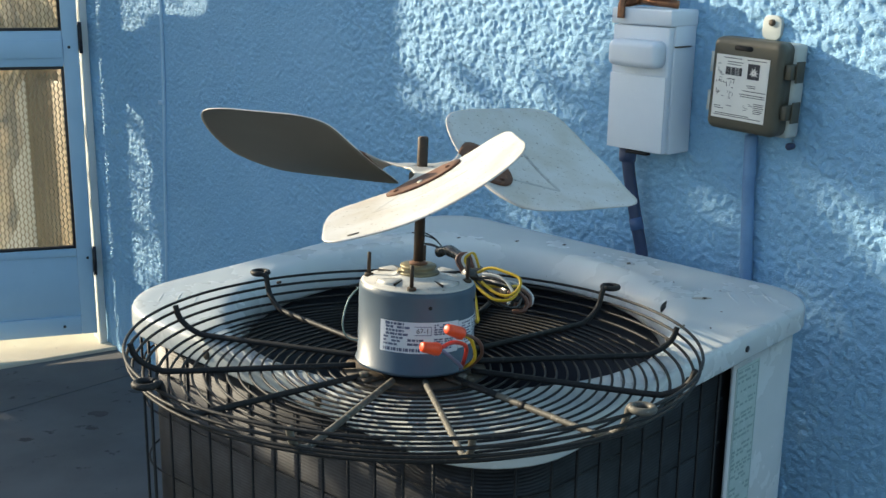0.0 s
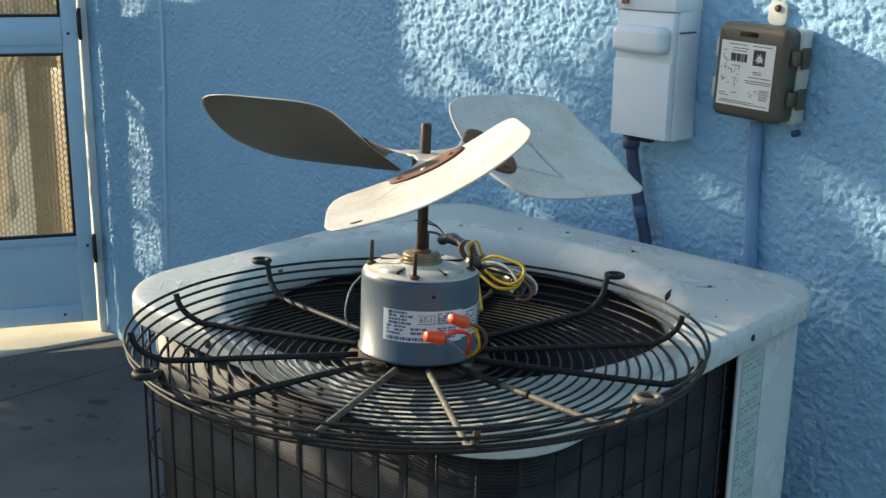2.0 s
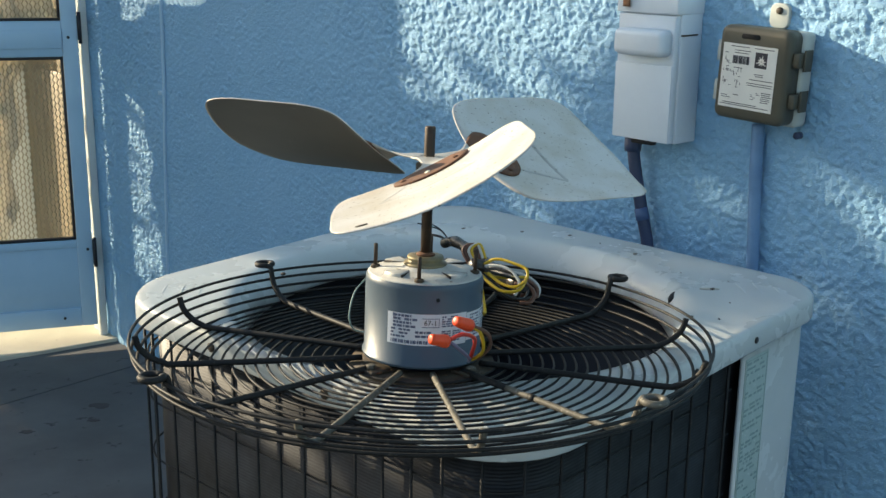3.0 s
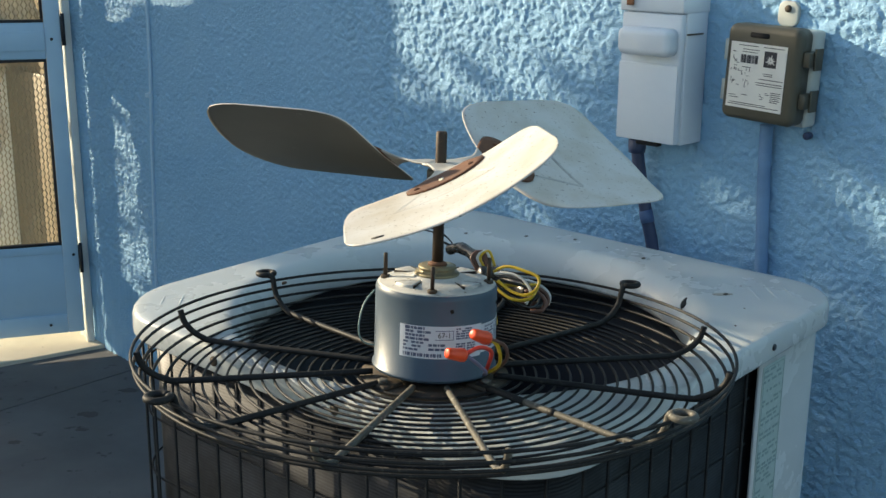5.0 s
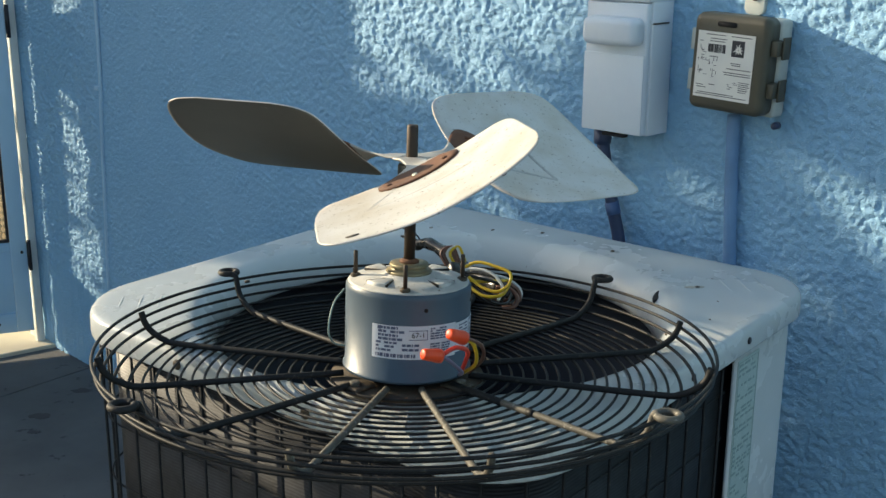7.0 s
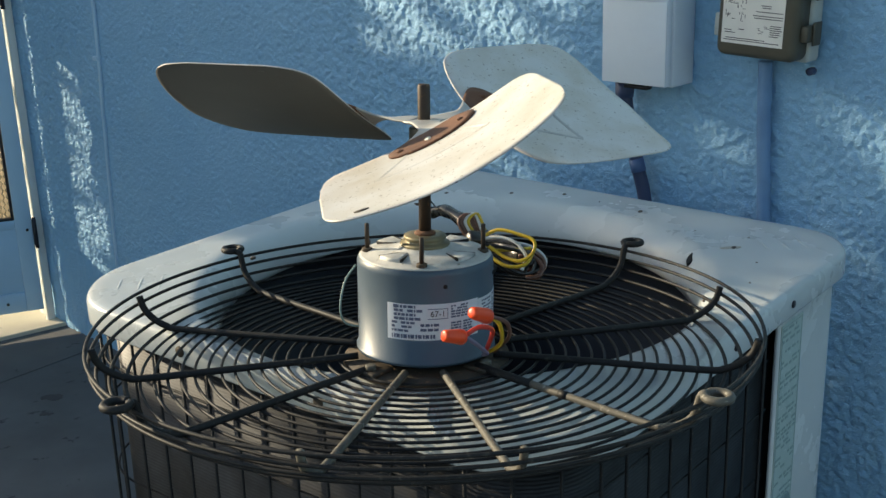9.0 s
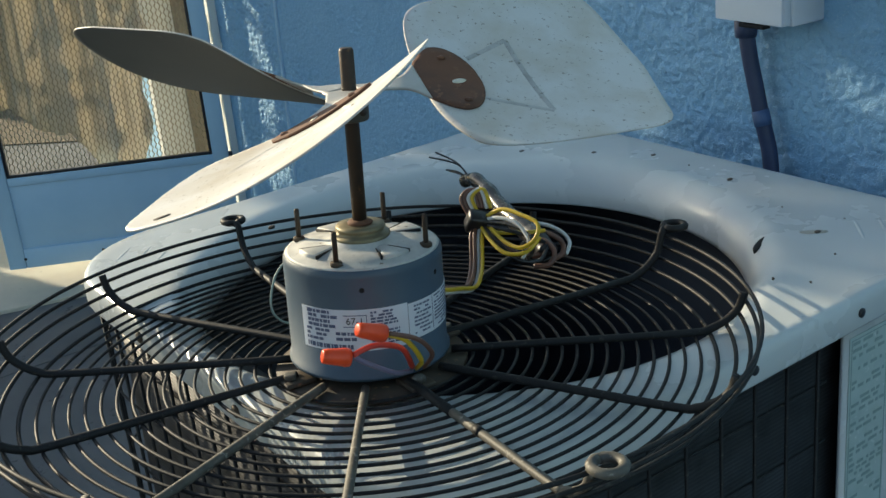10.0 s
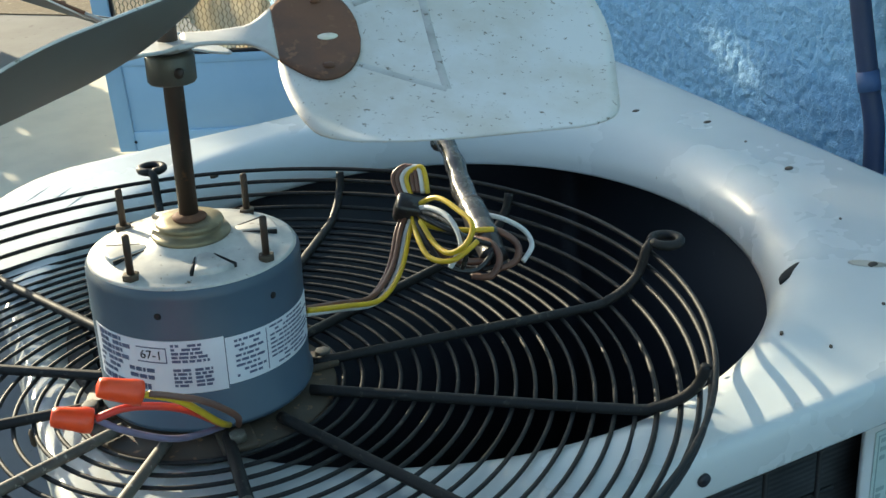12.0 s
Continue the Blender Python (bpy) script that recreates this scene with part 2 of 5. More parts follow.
_mul.data_type, _mul.blend_type = "RGBA", "MULTIPLY"
_mul.inputs[0].default_value = 1.0
_nt.links.new(_c1.outputs["Color"], _mul.inputs[6])
_nt.links.new(_c2.outputs["Color"], _mul.inputs[7])
_nt.links.new(_mul.outputs[2], _b.inputs["Base Color"])
bump(_nt, _b, _wave.outputs["Fac"], 0.18, 0.001)


# ---- mesh helpers ----
def mesh_object(name, geo, mat, parent=None, label="", smooth=True):
    verts, faces = geo
    me = bpy.data.meshes.new(name)
    me.from_pydata([tuple(v) for v in verts], [], faces)
    me.materials.append(mat)
    me.polygons.foreach_set("use_smooth", [smooth] * len(me.polygons))
    me.update()
    ob = new(name, me)
    if parent:
        ob.parent = parent
    if label:
        tagged(ob, label)
    return ob


def part(name, geo, mat, parent, label="", smooth=True):
    return mesh_object(name, geo, mat, parent, label, smooth)


def thing(name, m, label, category, group="", kind=""):
    e = new(name)
    e.empty_display_size = 0.05
    e.matrix_world = m
    return tagged(e, label, category, group, kind)


def join(*geos):
    verts, faces = [], []
    for v, f in geos:
        k = len(verts)
        verts += list(v)
        faces += [tuple(i + k for i in q) for q in f]
    return verts, faces


def moved(geo, m):
    return [m @ Vector(v) for v in geo[0]], geo[1]


def smooth_path(pts, steps=6, closed=False):
    """A Catmull-Rom curve through the points."""
    p = [Vector(q) for q in pts]
    n = len(p)
    out = []
    for i in range(n if closed else n - 1):
        a, b, c, d = (p[(i + k) % n] if closed else p[min(max(i + k, 0), n - 1)] for k in (-1, 0, 1, 2))
        for s in range(steps):
            t = s / steps
            out.append(0.5 * (2 * b + (c - a) * t + (2 * a - 5 * b + 4 * c - d) * t * t + (3 * b - a - 3 * c + d) * t ** 3))
    if not closed:
        out.append(p[-1])
    return out


def tube(pts, r, seg=8, closed=False, taper=None):
    """A round rod swept along points; r may be changed along it by taper(u)."""
    p = [Vector(q) for q in pts]
    n = len(p)
    verts, faces = [], []
    side = None
    for i in range(n):
        a, b = (p[i - 1], p[(i + 1) % n]) if closed else (p[max(i - 1, 0)], p[min(i + 1, n - 1)])
        t = (b - a).normalized()
        if side is None:
            side = t.orthogonal().normalized()
        side = (side - t * side.dot(t)).normalized()
        up = t.cross(side)
        rr = r * (taper(i / max(n - 1, 1)) if taper else 1.0)
        for k in range(seg):
            an = 2 * math.pi * k / seg
            verts.append(p[i] + (side * math.cos(an) + up * math.sin(an)) * rr)
    for i in range(n if closed else n - 1):
        j = (i + 1) % n
        for k in range(seg):
            l = (k + 1) % seg
            faces.append((i * seg + k, i * seg + l, j * seg + l, j * seg + k))
    if not closed:
        faces.append(tuple(reversed(range(seg))))
        faces.append(tuple((n - 1) * seg + k for k in range(seg)))
    return verts, faces


def lathe(profile, seg=48, cap=True):
    """Turns (r, z) pairs round the z axis."""
    verts, faces = [], []
    for r, z in profile:
        for k in range(seg):
            an = 2 * math.pi * k / seg
            verts.append((r * math.cos(an), r * math.sin(an), z))
    for i in range(len(profile) - 1):
        for k in range(seg):
            l = (k + 1) % seg
            faces.append((i * seg + k, i * seg + l, (i + 1) * seg + l, (i + 1) * seg + k))
    if cap:
        faces.append(tuple(reversed(range(seg))))
        faces.append(tuple((len(profile) - 1) * seg + k for k in range(seg)))
    return verts, faces


def rounded_rect(w, h, r, n=6):
    pts = []
    for cx, cy, a0 in ((w / 2 - r, h / 2 - r, 0), (-w / 2 + r, h / 2 - r, 90), (-w / 2 + r, -h / 2 + r, 180), (w / 2 - r, -h / 2 + r, 270)):
        for k in range(n + 1):
            a = radians(a0 + 90 * k / n)
            pts.append((cx + r * math.cos(a), cy + r * math.sin(a)))
    return pts


def prism(outline, z0, z1, bevel=0.0):
    """An upright prism on an outline (counter-clockwise), its upper rim bevelled."""
    def inset(d):
        n = len(outline)
        out = []
        for i in range(n):
            a, b, c = (Vector(outline[(i + k) % n]) for k in (-1, 0, 1))
            e = (c - a).normalized()
            out.append((b.x - e.y * d, b.y + e.x * d))
        return out
    levels = [(outline, z0)]
    if bevel:
        for k in range(4):
            a = math.pi / 2 * k / 3
            levels.append((inset(bevel * (1 - math.cos(a))), z1 - bevel + bevel * math.sin(a)))
    else:
        levels.append((outline, z1))
    n = len(outline)
    verts = [(x, y, z) for o, z in levels for x, y in o]
    faces = []
    for i in range(len(levels) - 1):
        for k in range(n):
            l = (k + 1) % n
            faces.append((i * n + k, i * n + l, (i + 1) * n + l, (i + 1) * n + k))
    faces += [tuple(reversed(range(n))), tuple((len(levels) - 1) * n + k for k in range(n))]
    return verts, faces


def block(x0, x1, y0, y1, z0, z1, bevel=0.003):
    """A box with its edges bevelled."""
    bm = bmesh.new()
    bmesh.ops.create_cube(bm, size=1.0)
    for v in bm.verts:
        v.co = ((x0 + x1) / 2 + v.co.x * (x1 - x0), (y0 + y1) / 2 + v.co.y * (y1 - y0), (z0 + z1) / 2 + v.co.z * (z1 - z0))
    if bevel:
        bmesh.ops.bevel(bm, geom=list(bm.edges), offset=bevel, segments=2, profile=0.5, affect="EDGES")
    bm.verts.index_update()
    geo = [v.co.copy() for v in bm.verts], [tuple(v.index for v in f.verts) for f in bm.faces]
    bm.free()
    return geo


_lattice = np.random.RandomState(7).rand(256, 256)


def vnoise(x, y):
    """Smooth lattice noise in 0..1 on arrays."""
    xi, yi = np.floor(x).astype(int), np.floor(y).astype(int)
    fx, fy = x - xi, y - yi
    fx, fy = fx * fx * (3 - 2 * fx), fy * fy * (3 - 2 * fy)
    g = lambda i, j: _lattice[i % 256, j % 256]
    return (g(xi, yi) * (1 - fx) + g(xi + 1, yi) * fx) * (1 - fy) + (g(xi, yi + 1) * (1 - fx) + g(xi + 1, yi + 1) * fx) * fy


# ---- setting ----
GROUND = -0.02
STAINS = ((-1.051, 3.176, 0.032, 0.6), (-1.037, 3.066, 0.016, 0.6), (-0.983, 3.36, 0.03, 0.5), (-1.20, 2.98, 0.018, 0.7))
WALL_O, WALL_D, WALL_N = Vector((0.373, 2.084, 0)), Vector((-0.6797, 0.7335, 0)), Vector((-0.7335, -0.6797, 0))
# wall space: x towards the door, y out of the wall, z up
WALL = Matrix(((WALL_D.x, WALL_N.x, 0, WALL_O.x), (WALL_D.y, WALL_N.y, 0, WALL_O.y), (0, 0, 1, 0), (0, 0, 0, 1)))
DOOR_A = 2.36


def stucco_wall():
    a = np.r_[np.arange(-3.0, -0.65, 0.05), np.arange(-0.65, 2.345, 0.0033), DOOR_A]
    z = np.r_[np.arange(GROUND - 0.03, 0.25, 0.03), np.arange(0.25, 1.4, 0.0033), np.arange(1.4, 2.75, 0.05)]
    A, Z = np.meshgrid(a, z, indexing="ij")
    wa, wz = A + 0.009 * (vnoise(A * 80, Z * 80) - 0.5), Z + 0.009 * (vnoise(A * 60 + 40, Z * 60) - 0.5)
    n = 0.36 * vnoise(wa * 84 + 9, wz * 100 + 3) + 0.40 * vnoise(wa * 150, wz * 165 + 50) + 0.24 * vnoise(wa * 260, wz * 260)
    dab = np.clip((n - 0.485) / 0.03, 0, 1)
    dab = dab * dab * (3 - 2 * dab)
    smooth_left = np.clip((A - 0.75) / 0.45, 0, 1) * np.clip((1.95 - A) / 0.35, 0, 1)
    chips = np.clip((vnoise(A * 34 + 5, Z * 40) - 0.60) / 0.05, 0, 1) * np.clip((vnoise(A * 140, Z * 150) - 0.42) / 0.08, 0, 1)
    H = dab * 0.0032 * (1 - 0.85 * smooth_left) + 0.0020 * chips * smooth_left + 0.0012 * vnoise(A * 170, Z * 170) + 0.006 * (vnoise(A * 3, Z * 3) - 0.5)
    na, nz = A.shape
    verts = np.stack([A, H, Z], -1).reshape(-1, 3).tolist()
    idx = np.arange(na * nz).reshape(na, nz)
    faces = np.stack([idx[:-1, :-1], idx[:-1, 1:], idx[1:, 1:], idx[1:, :-1]], -1).reshape(-1, 4).tolist()
    sheet = (verts, [tuple(f) for f in faces])
    slab = block(-3.0, DOOR_A, -0.2, -0.008, GROUND - 0.03, 2.75, 0)
    w = mesh_object("wall_north", join(sheet, slab), STUCCO)
    w.matrix_world = WALL
    tagged(w, "light blue painted stucco house wall with rough dabbed relief", "wall", kind="structure")


stucco_wall()


def plain_wall(name, x0, x1, z0, z1, mat, label):
    w = mesh_object(name, block(x0, x1, -0.2, 0.0, z0, z1, 0), mat, smooth=False)
    w.matrix_world = WALL
    return tagged(w, label, "wall", kind="structure")


plain_wall("wall_beyond_doorway", 3.2, 7.0, GROUND - 0.03, 2.75, STUCCO, "light blue stucco wall beyond the doorway")
plain_wall("wall_over_doorway", DOOR_A + 0.004, 3.196, 2.08, 2.75, STUCCO, "light blue stucco wall over the doorway")

roof = mesh_object("roof", block(-3.0, 7.0, -4.2, -0.004, 2.752, 2.87, 0.01), CONCRETE, smooth=False)
roof.matrix_world = WALL
tagged(roof, "flat grey roof of the blue stucco house", "roof", kind="structure")
for nm, x0, x1, y0, y1 in (("wall_south", -2.996, 6.996, -4.2, -4.0), ("wall_east", -3.0, -2.8, -3.996, -0.204), ("wall_west", 6.8, 7.0, -3.996, -0.204)):
    w = mesh_object(nm, block(x0, x1, y0, y1, GROUND - 0.03, 2.75, 0), STUCCO, smooth=False)
    w.matrix_world = WALL
    tagged(w, "plain light blue stucco house wall", "wall", kind="structure")

# ground: one concrete sheet to the horizon, with sawn joints as real grooves
def ground():
    joint_p, joint_d = Vector((-1.348, 3.166)), Vector((0.232, 0.257)).normalized()
    side = Vector((-joint_d.y, joint_d.x))
    verts, faces = [], []
    levels = [(-300, 0), (-1.2, 0), (-0.004, 0), (-0.002, -0.006), (0.002, -0.006), (0.004, 0), (1.2, 0), (300, 0)]
    for s in (-300, -3, 0, 3, 300):
        for d, h in levels:
            p = joint_p + joint_d * s + side * d
            verts.append((p.x, p.y, GROUND + h))
    n = len(levels)
    for i in range(4):
        for k in range(n - 1):
            faces.append((i * n + k, (i + 1) * n + k, (i + 1) * n + k + 1, i * n + k + 1))
    g = mesh_object("ground", (verts, faces), CONCRETE, smooth=False)
    tagged(g, "grey worn concrete yard slab with a straight joint", "ground", kind="structure")


ground()

soil = mesh_object("soil", prism([(-9.0, 4.9), (-1.95, 5.3), (-2.4, 7.9), (-9.0, 7.9)], GROUND, GROUND + 0.006), SOIL, smooth=False)
tagged(soil, "bare brown soil of the garden beyond the door", "soil", kind="structure")

rng = random.Random(3)
for x, y, r, st in STAINS:
    outline = [(r * (1 + 0.35 * rng.uniform(-1, 1)) * math.cos(k * math.pi / 9), r * st * (1 + 0.35 * rng.uniform(-1, 1)) * math.sin(k * math.pi / 9)) for k in range(18)]
    s = mesh_object("ground_stain", moved(prism(outline, 0.0, 0.001), Matrix.Translation((x, y, GROUND))), STAIN, smooth=False)
    tagged(s, "dark irregular stain on the concrete yard slab", "stain", kind="structure")

# doorway: lit white jamb, tan inner door set back
# added strip that stops gap light; its white stands for a sunlit line
post = mesh_object("trim", block(2.316, 2.334, 0.004, 0.030, GROUND, 2.07, 0.002), WHITE_TRIM)
post.matrix_world = WALL
tagged(post, "white strip added by the hinge, in place of a sunlit line", "door frame", kind="structure")
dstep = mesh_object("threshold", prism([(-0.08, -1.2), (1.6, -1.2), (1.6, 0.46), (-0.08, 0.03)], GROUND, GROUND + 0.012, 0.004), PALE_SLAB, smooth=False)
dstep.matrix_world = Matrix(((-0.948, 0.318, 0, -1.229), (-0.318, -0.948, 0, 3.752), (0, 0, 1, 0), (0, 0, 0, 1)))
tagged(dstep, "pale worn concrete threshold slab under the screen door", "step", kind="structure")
jamb = mesh_object("trim", join(block(DOOR_A + 0.004, DOOR_A + 0.05, -0.19, 0.012, GROUND, 2.076, 0.003), block(3.15, 3.196, -0.19, 0.012, GROUND, 2.076, 0.003), block(DOOR_A + 0.054, 3.146, -0.19, 0.012, 2.03, 2.076, 0.003)), WHITE_TRIM)
jamb.matrix_world = WALL
tagged(jamb, "white painted doorway frame in the blue wall", "door frame", kind="structure")
inner = thing("door_2", WALL, "tan wooden inner door, closed, set back in the doorway", "door", kind="structure")
part("door_leaf", block(DOOR_A + 0.054, 3.146, -0.15, -0.11, GROUND + 0.02, 2.026, 0.003), TAN_WOOD, inner)
for z0, z1 in ((0.1, 0.85), (0.98, 1.9)):
    part("door_panel", block(DOOR_A + 0.17, 3.03, -0.108, -0.098, z0, z1, 0.006), TAN_WOOD, inner)


# ---- the open screen door ----
def screen_door():
    dd, dn = Vector((-0.948, -0.318, 0)), Vector((0.318, -0.948, 0))
    m = Matrix(((dd.x, dn.x, 0, -1.229), (dd.y, dn.y, 0, 3.752), (0, 0, 1, 0), (0, 0, 0, 1)))
    door = thing("door_1", m, "blue painted metal screen door with expanded mesh, standing open", "screen door", kind="structure")
    W, B, T = 0.757, 0.04, 2.04
    th = 0.014
    part("stile", block(0.0, 0.05, -th, th, B, T, 0.003), BLUE_PAINT, door)
    part("stile", block(W - 0.055, W, -th, th, B, T, 0.003), BLUE_PAINT, door)
    part("bottom_rail", block(0.0502, W - 0.0552, -th + 0.001, th - 0.001, B, 0.105, 0.003), BLUE_PAINT, door)
    part("kick_panel", block(0.0502, W - 0.0552, -0.005, 0.006, 0.1052, 0.318, 0.001), BLUE_PAINT, door)
    part("lower_rail", block(0.0502, W - 0.0552, -th + 0.001, th - 0.001, 0.318, 0.345, 0.003), BLUE_PAINT, door)
    part("middle_rail", block(0.0502, W - 0.0552, -th + 0.001, th - 0.001, 0.958, 1.072, 0.003), BLUE_PAINT, door)
    part("rail_moulding", block(0.0502, W - 0.0552, th - 0.0008, th + 0.006, 0.985, 1.045, 0.002), BLUE_PAINT, door)
    part("top_rail", block(0.0502, W - 0.0552, -th + 0.001, th - 0.001, 1.93, T, 0.003), BLUE_PAINT, door)
    for z0, z1 in ((0.3455, 0.9575), (1.0725, 1.9295)):
        x0, x1 = 0.0505, W - 0.0555
        fr = join(block(x0, x1, -0.008, 0.009, z0, z0 + 0.009, 0.001), block(x0, x1, -0.008, 0.009, z1 - 0.009, z1, 0.001), block(x0, x0 + 0.009, -0.008, 0.009, z0 + 0.0092, z1 - 0.0092, 0.001), block(x1 - 0.009, x1, -0.008, 0.009, z0 + 0.0092, z1 - 0.0092, 0.001))
        part("gasket", fr, GASKET, door, "black rubber gasket round the mesh opening")
        # expanded metal: zigzag strands that meet in diamonds
        verts, faces = [], []
        cw, ch, sw = 0.0125, 0.011, 0.0018
        cols = int((x1 - x0 - 0.02) / cw)
        rows = int((z1 - z0 - 0.02) / ch)
        for c in range(cols + 1):
            for r in range(rows):
                xa = x0 + 0.01 + c * cw
                za, zb = z0 + 0.01 + r * ch, z0 + 0.01 + (r + 1) * ch
                off = cw / 2 * (1 if (r + c) % 2 else -1)
                q = (xa - off * 0.5, xa + off * 0.5)
                k = len(verts)
                verts += [(q[0] - sw, 0.0, za), (q[0] + sw, 0.0, za), (q[1] + sw, 0.0, zb), (q[1] - sw, 0.0, zb), (q[0], 0.0014, za), (q[1], 0.0014, zb)]
                faces += [(k, k + 4, k + 5, k + 3), (k + 4, k + 1, k + 2, k + 5), (k + 1, k, k + 3, k + 2)]
        tagged(part("mesh", (verts, faces), MESH_METAL, door, "tan expanded metal mesh", smooth=False), kind="stuff")
    # hinges and screws
    for z in (0.30, 1.05, 1.85):
        part("hinge", join(block(-0.012, 0.0, -0.006, 0.02, z - 0.04, z + 0.04, 0.002), moved(lathe([(0.006, -0.05), (0.006, 0.05)], 12), Matrix.Translation((-0.007, 0.019, z)))), GASKET, door, "dark steel butt hinge")
    for x, z in ((0.106, 0.072), (0.45, 0.072), (0.70, 0.072), (0.016, 0.311), (0.03, 1.02)):
        part("screw", moved(lathe([(0.005, 0), (0.0045, 0.0025), (0.002, 0.003)], 10), Matrix.Translation((x, th, z)) @ pose(0, 0, 0, -90)), GASKET, door)
    # pleated curtain hung behind the mesh
    cur = thing("curtain", m, "beige pleated curtain hanging behind the screen door mesh", "curtain")
    # the lower panel hangs clear of the hinge side and is looped up towards the latch side
    for z0, z1, k0, k1 in ((0.30, 1.015, 0.265, 0.76), (1.02, 1.96, 0.075, 0.76)):
        n, rows = 170, 14
        verts, faces = [], []
        for j in range(rows + 1):
            v = j / rows
            for i in range(n + 1):
                edge = (k0 - 0.10 * v if z0 < 1 else k0 + 0.32 * min(1.0, max(0.0, (v - 0.16) / 0.32))) + 0.018 * math.sin(v * 17 + z0 * 4)
                x = edge + (k1 - edge) * i / n
                lift = min(1.0, max(0.0, (x - 0.40) / 0.10))
                foot = z0 + (0.20 + 0.05 * math.sin(x * 21)) * lift * lift * (3 - 2 * lift) if z0 < 1 else z0
                y = -0.053 + 0.021 * math.sin(x * 43 + 0.9 * v + 0.9 * math.sin(x * 13)) + 0.009 * math.sin(x * 108 + 2.0 + 2 * v) + 0.003 * math.sin(x * 260 + 3 * v)
                verts.append((x, y, foot + (z1 - foot) * v))
        for j in range(rows):
            for i in range(n):
                a = j * (n + 1) + i
                faces.append((a, a + 1, a + n + 2, a + n + 1))
        c = part("curtain_panel", (verts, faces), CURTAIN, cur)
        mod = c.modifiers.new("thickness", "SOLIDIFY")
        mod.thickness = 0.0015


screen_door()

# ---- condenser unit ----
UNIT = pose(0.034, 1.607, 0, 0, 0, 48.5)
HALF = 0.3835
OPEN_C, OPEN_R = (-0.044, -0.012), 0.300
TOP = 0.851


def unit_outline(inset=0.0, front=0.12, other=0.09, n=10):
    """Rounded square, counter-clockwise from the right corner; the front corner has the largest radius."""
    h = HALF - inset
    pts = []
    for sx, sy, r, a0 in ((1, -1, other, 270), (1, 1, other, 0), (-1, 1, other + 0.035, 90), (-1, -1, front, 180)):
        r = r - inset
        for k in range(n + 1):
            a = radians(a0 + 90 * k / n)
            pts.append(Vector((sx * (h - r) + r * math.cos(a), sy * (h - r) + r * math.sin(a))))
    return pts


def dense(pts, step=0.012):
    out = []
    for i in range(len(pts)):
        a, b = pts[i], pts[(i + 1) % len(pts)]
        k = max(1, round((b - a).length / step))
        out += [a.lerp(b, j / k) for j in range(k)]
    return out


def shroud():
    base = dense(unit_outline())
    n = len(base)
    c = Vector(OPEN_C)
    rays = [(p - c).normalized() for p in base]
    loops = []
    for d, z in ((0.004, TOP - 0.032), (0.001, TOP - 0.034), (0.0, TOP - 0.032), (0.0, TOP - 0.010), (0.0012, TOP - 0.005), (0.004, TOP - 0.0015), (0.009, TOP)):
        loops.append([(p - (p - Vector((0, 0))).normalized() * d).to_3d() + Vector((0, 0, z)) for p in base])
    flat_out = [Vector(v) for v in loops[-1]]
    # the bell mouth is rolled wide at the back and tight at the front
    facing = [r.dot(Vector((0.749, 0.663))) for r in rays]
    rolls = [0.040 + 0.008 * d - 0.016 * min(d, 0.0) ** 4 for d in facing]
    rim = [(c + r * min(OPEN_R + w, (p - c).length - 0.011)).to_3d() + Vector((0, 0, TOP)) for r, p, w in zip(rays, base, rolls)]
    for t in (0.12, 0.3, 0.5, 0.7, 0.88):
        loops.append([a.lerp(b, t) + Vector((0, 0, 0.0016 * (vnoise(np.array(a.lerp(b, t).x * 9 + 30), np.array(a.lerp(b, t).y * 9 + 30)) - 0.5))) for a, b in zip(flat_out, rim)])
    loops.append(rim)
    for k in range(1, 9):
        a = math.pi / 2 * k / 8
        loops.append([(c + r * (OPEN_R + ((v - c.to_3d()).to_2d().length - OPEN_R) * (1 - math.sin(a)))).to_3d() + Vector((0, 0, TOP - w * (1 - math.cos(a)))) for r, v, w in zip(rays, rim, rolls)])
    for rr, z in ((OPEN_R, TOP - 0.050), (OPEN_R + 0.002, TOP - 0.050), (OPEN_R + 0.004, TOP - 0.046)):
        loops.append([(c + r * rr).to_3d() + Vector((0, 0, z)) for r in rays])
    verts = [v for l in loops for v in l]
    faces = []
    for i in range(len(loops) - 1):
        for k in range(n):
            l = (k + 1) % n
            faces.append((i * n + k, i * n + l, (i + 1) * n + l, (i + 1) * n + k))
    return verts, faces


def shell(path, depth, z0, z1, closed=False):
    """A sheet of some thickness that stands along a path of 2D points."""
    n = len(path)
    inner = []
    for i in range(n):
        a, b = (path[i - 1], path[(i + 1) % n]) if closed else (path[max(i - 1, 0)], path[min(i + 1, n - 1)])
        e = (b - a).normalized()
        inner.append(path[i] + Vector((-e.y, e.x)) * depth)
    verts = [(*p, z) for z in (z0, z1) for p in path] + [(*p, z) for z in (z0, z1) for p in inner]
    faces = []
    for i in range(n if closed else n - 1):
        j = (i + 1) % n
        faces += [(i, j, n + j, n + i), (2 * n + j, 2 * n + i, 3 * n + i, 3 * n + j), (n + i, n + j, 3 * n + j, 3 * n + i), (j, i, 2 * n + i, 2 * n + j)]
    if not closed:
        faces += [(0, n, 3 * n, 2 * n), (n - 1, 3 * n - 1, 4 * n - 1, 2 * n - 1)]
    return verts, faces


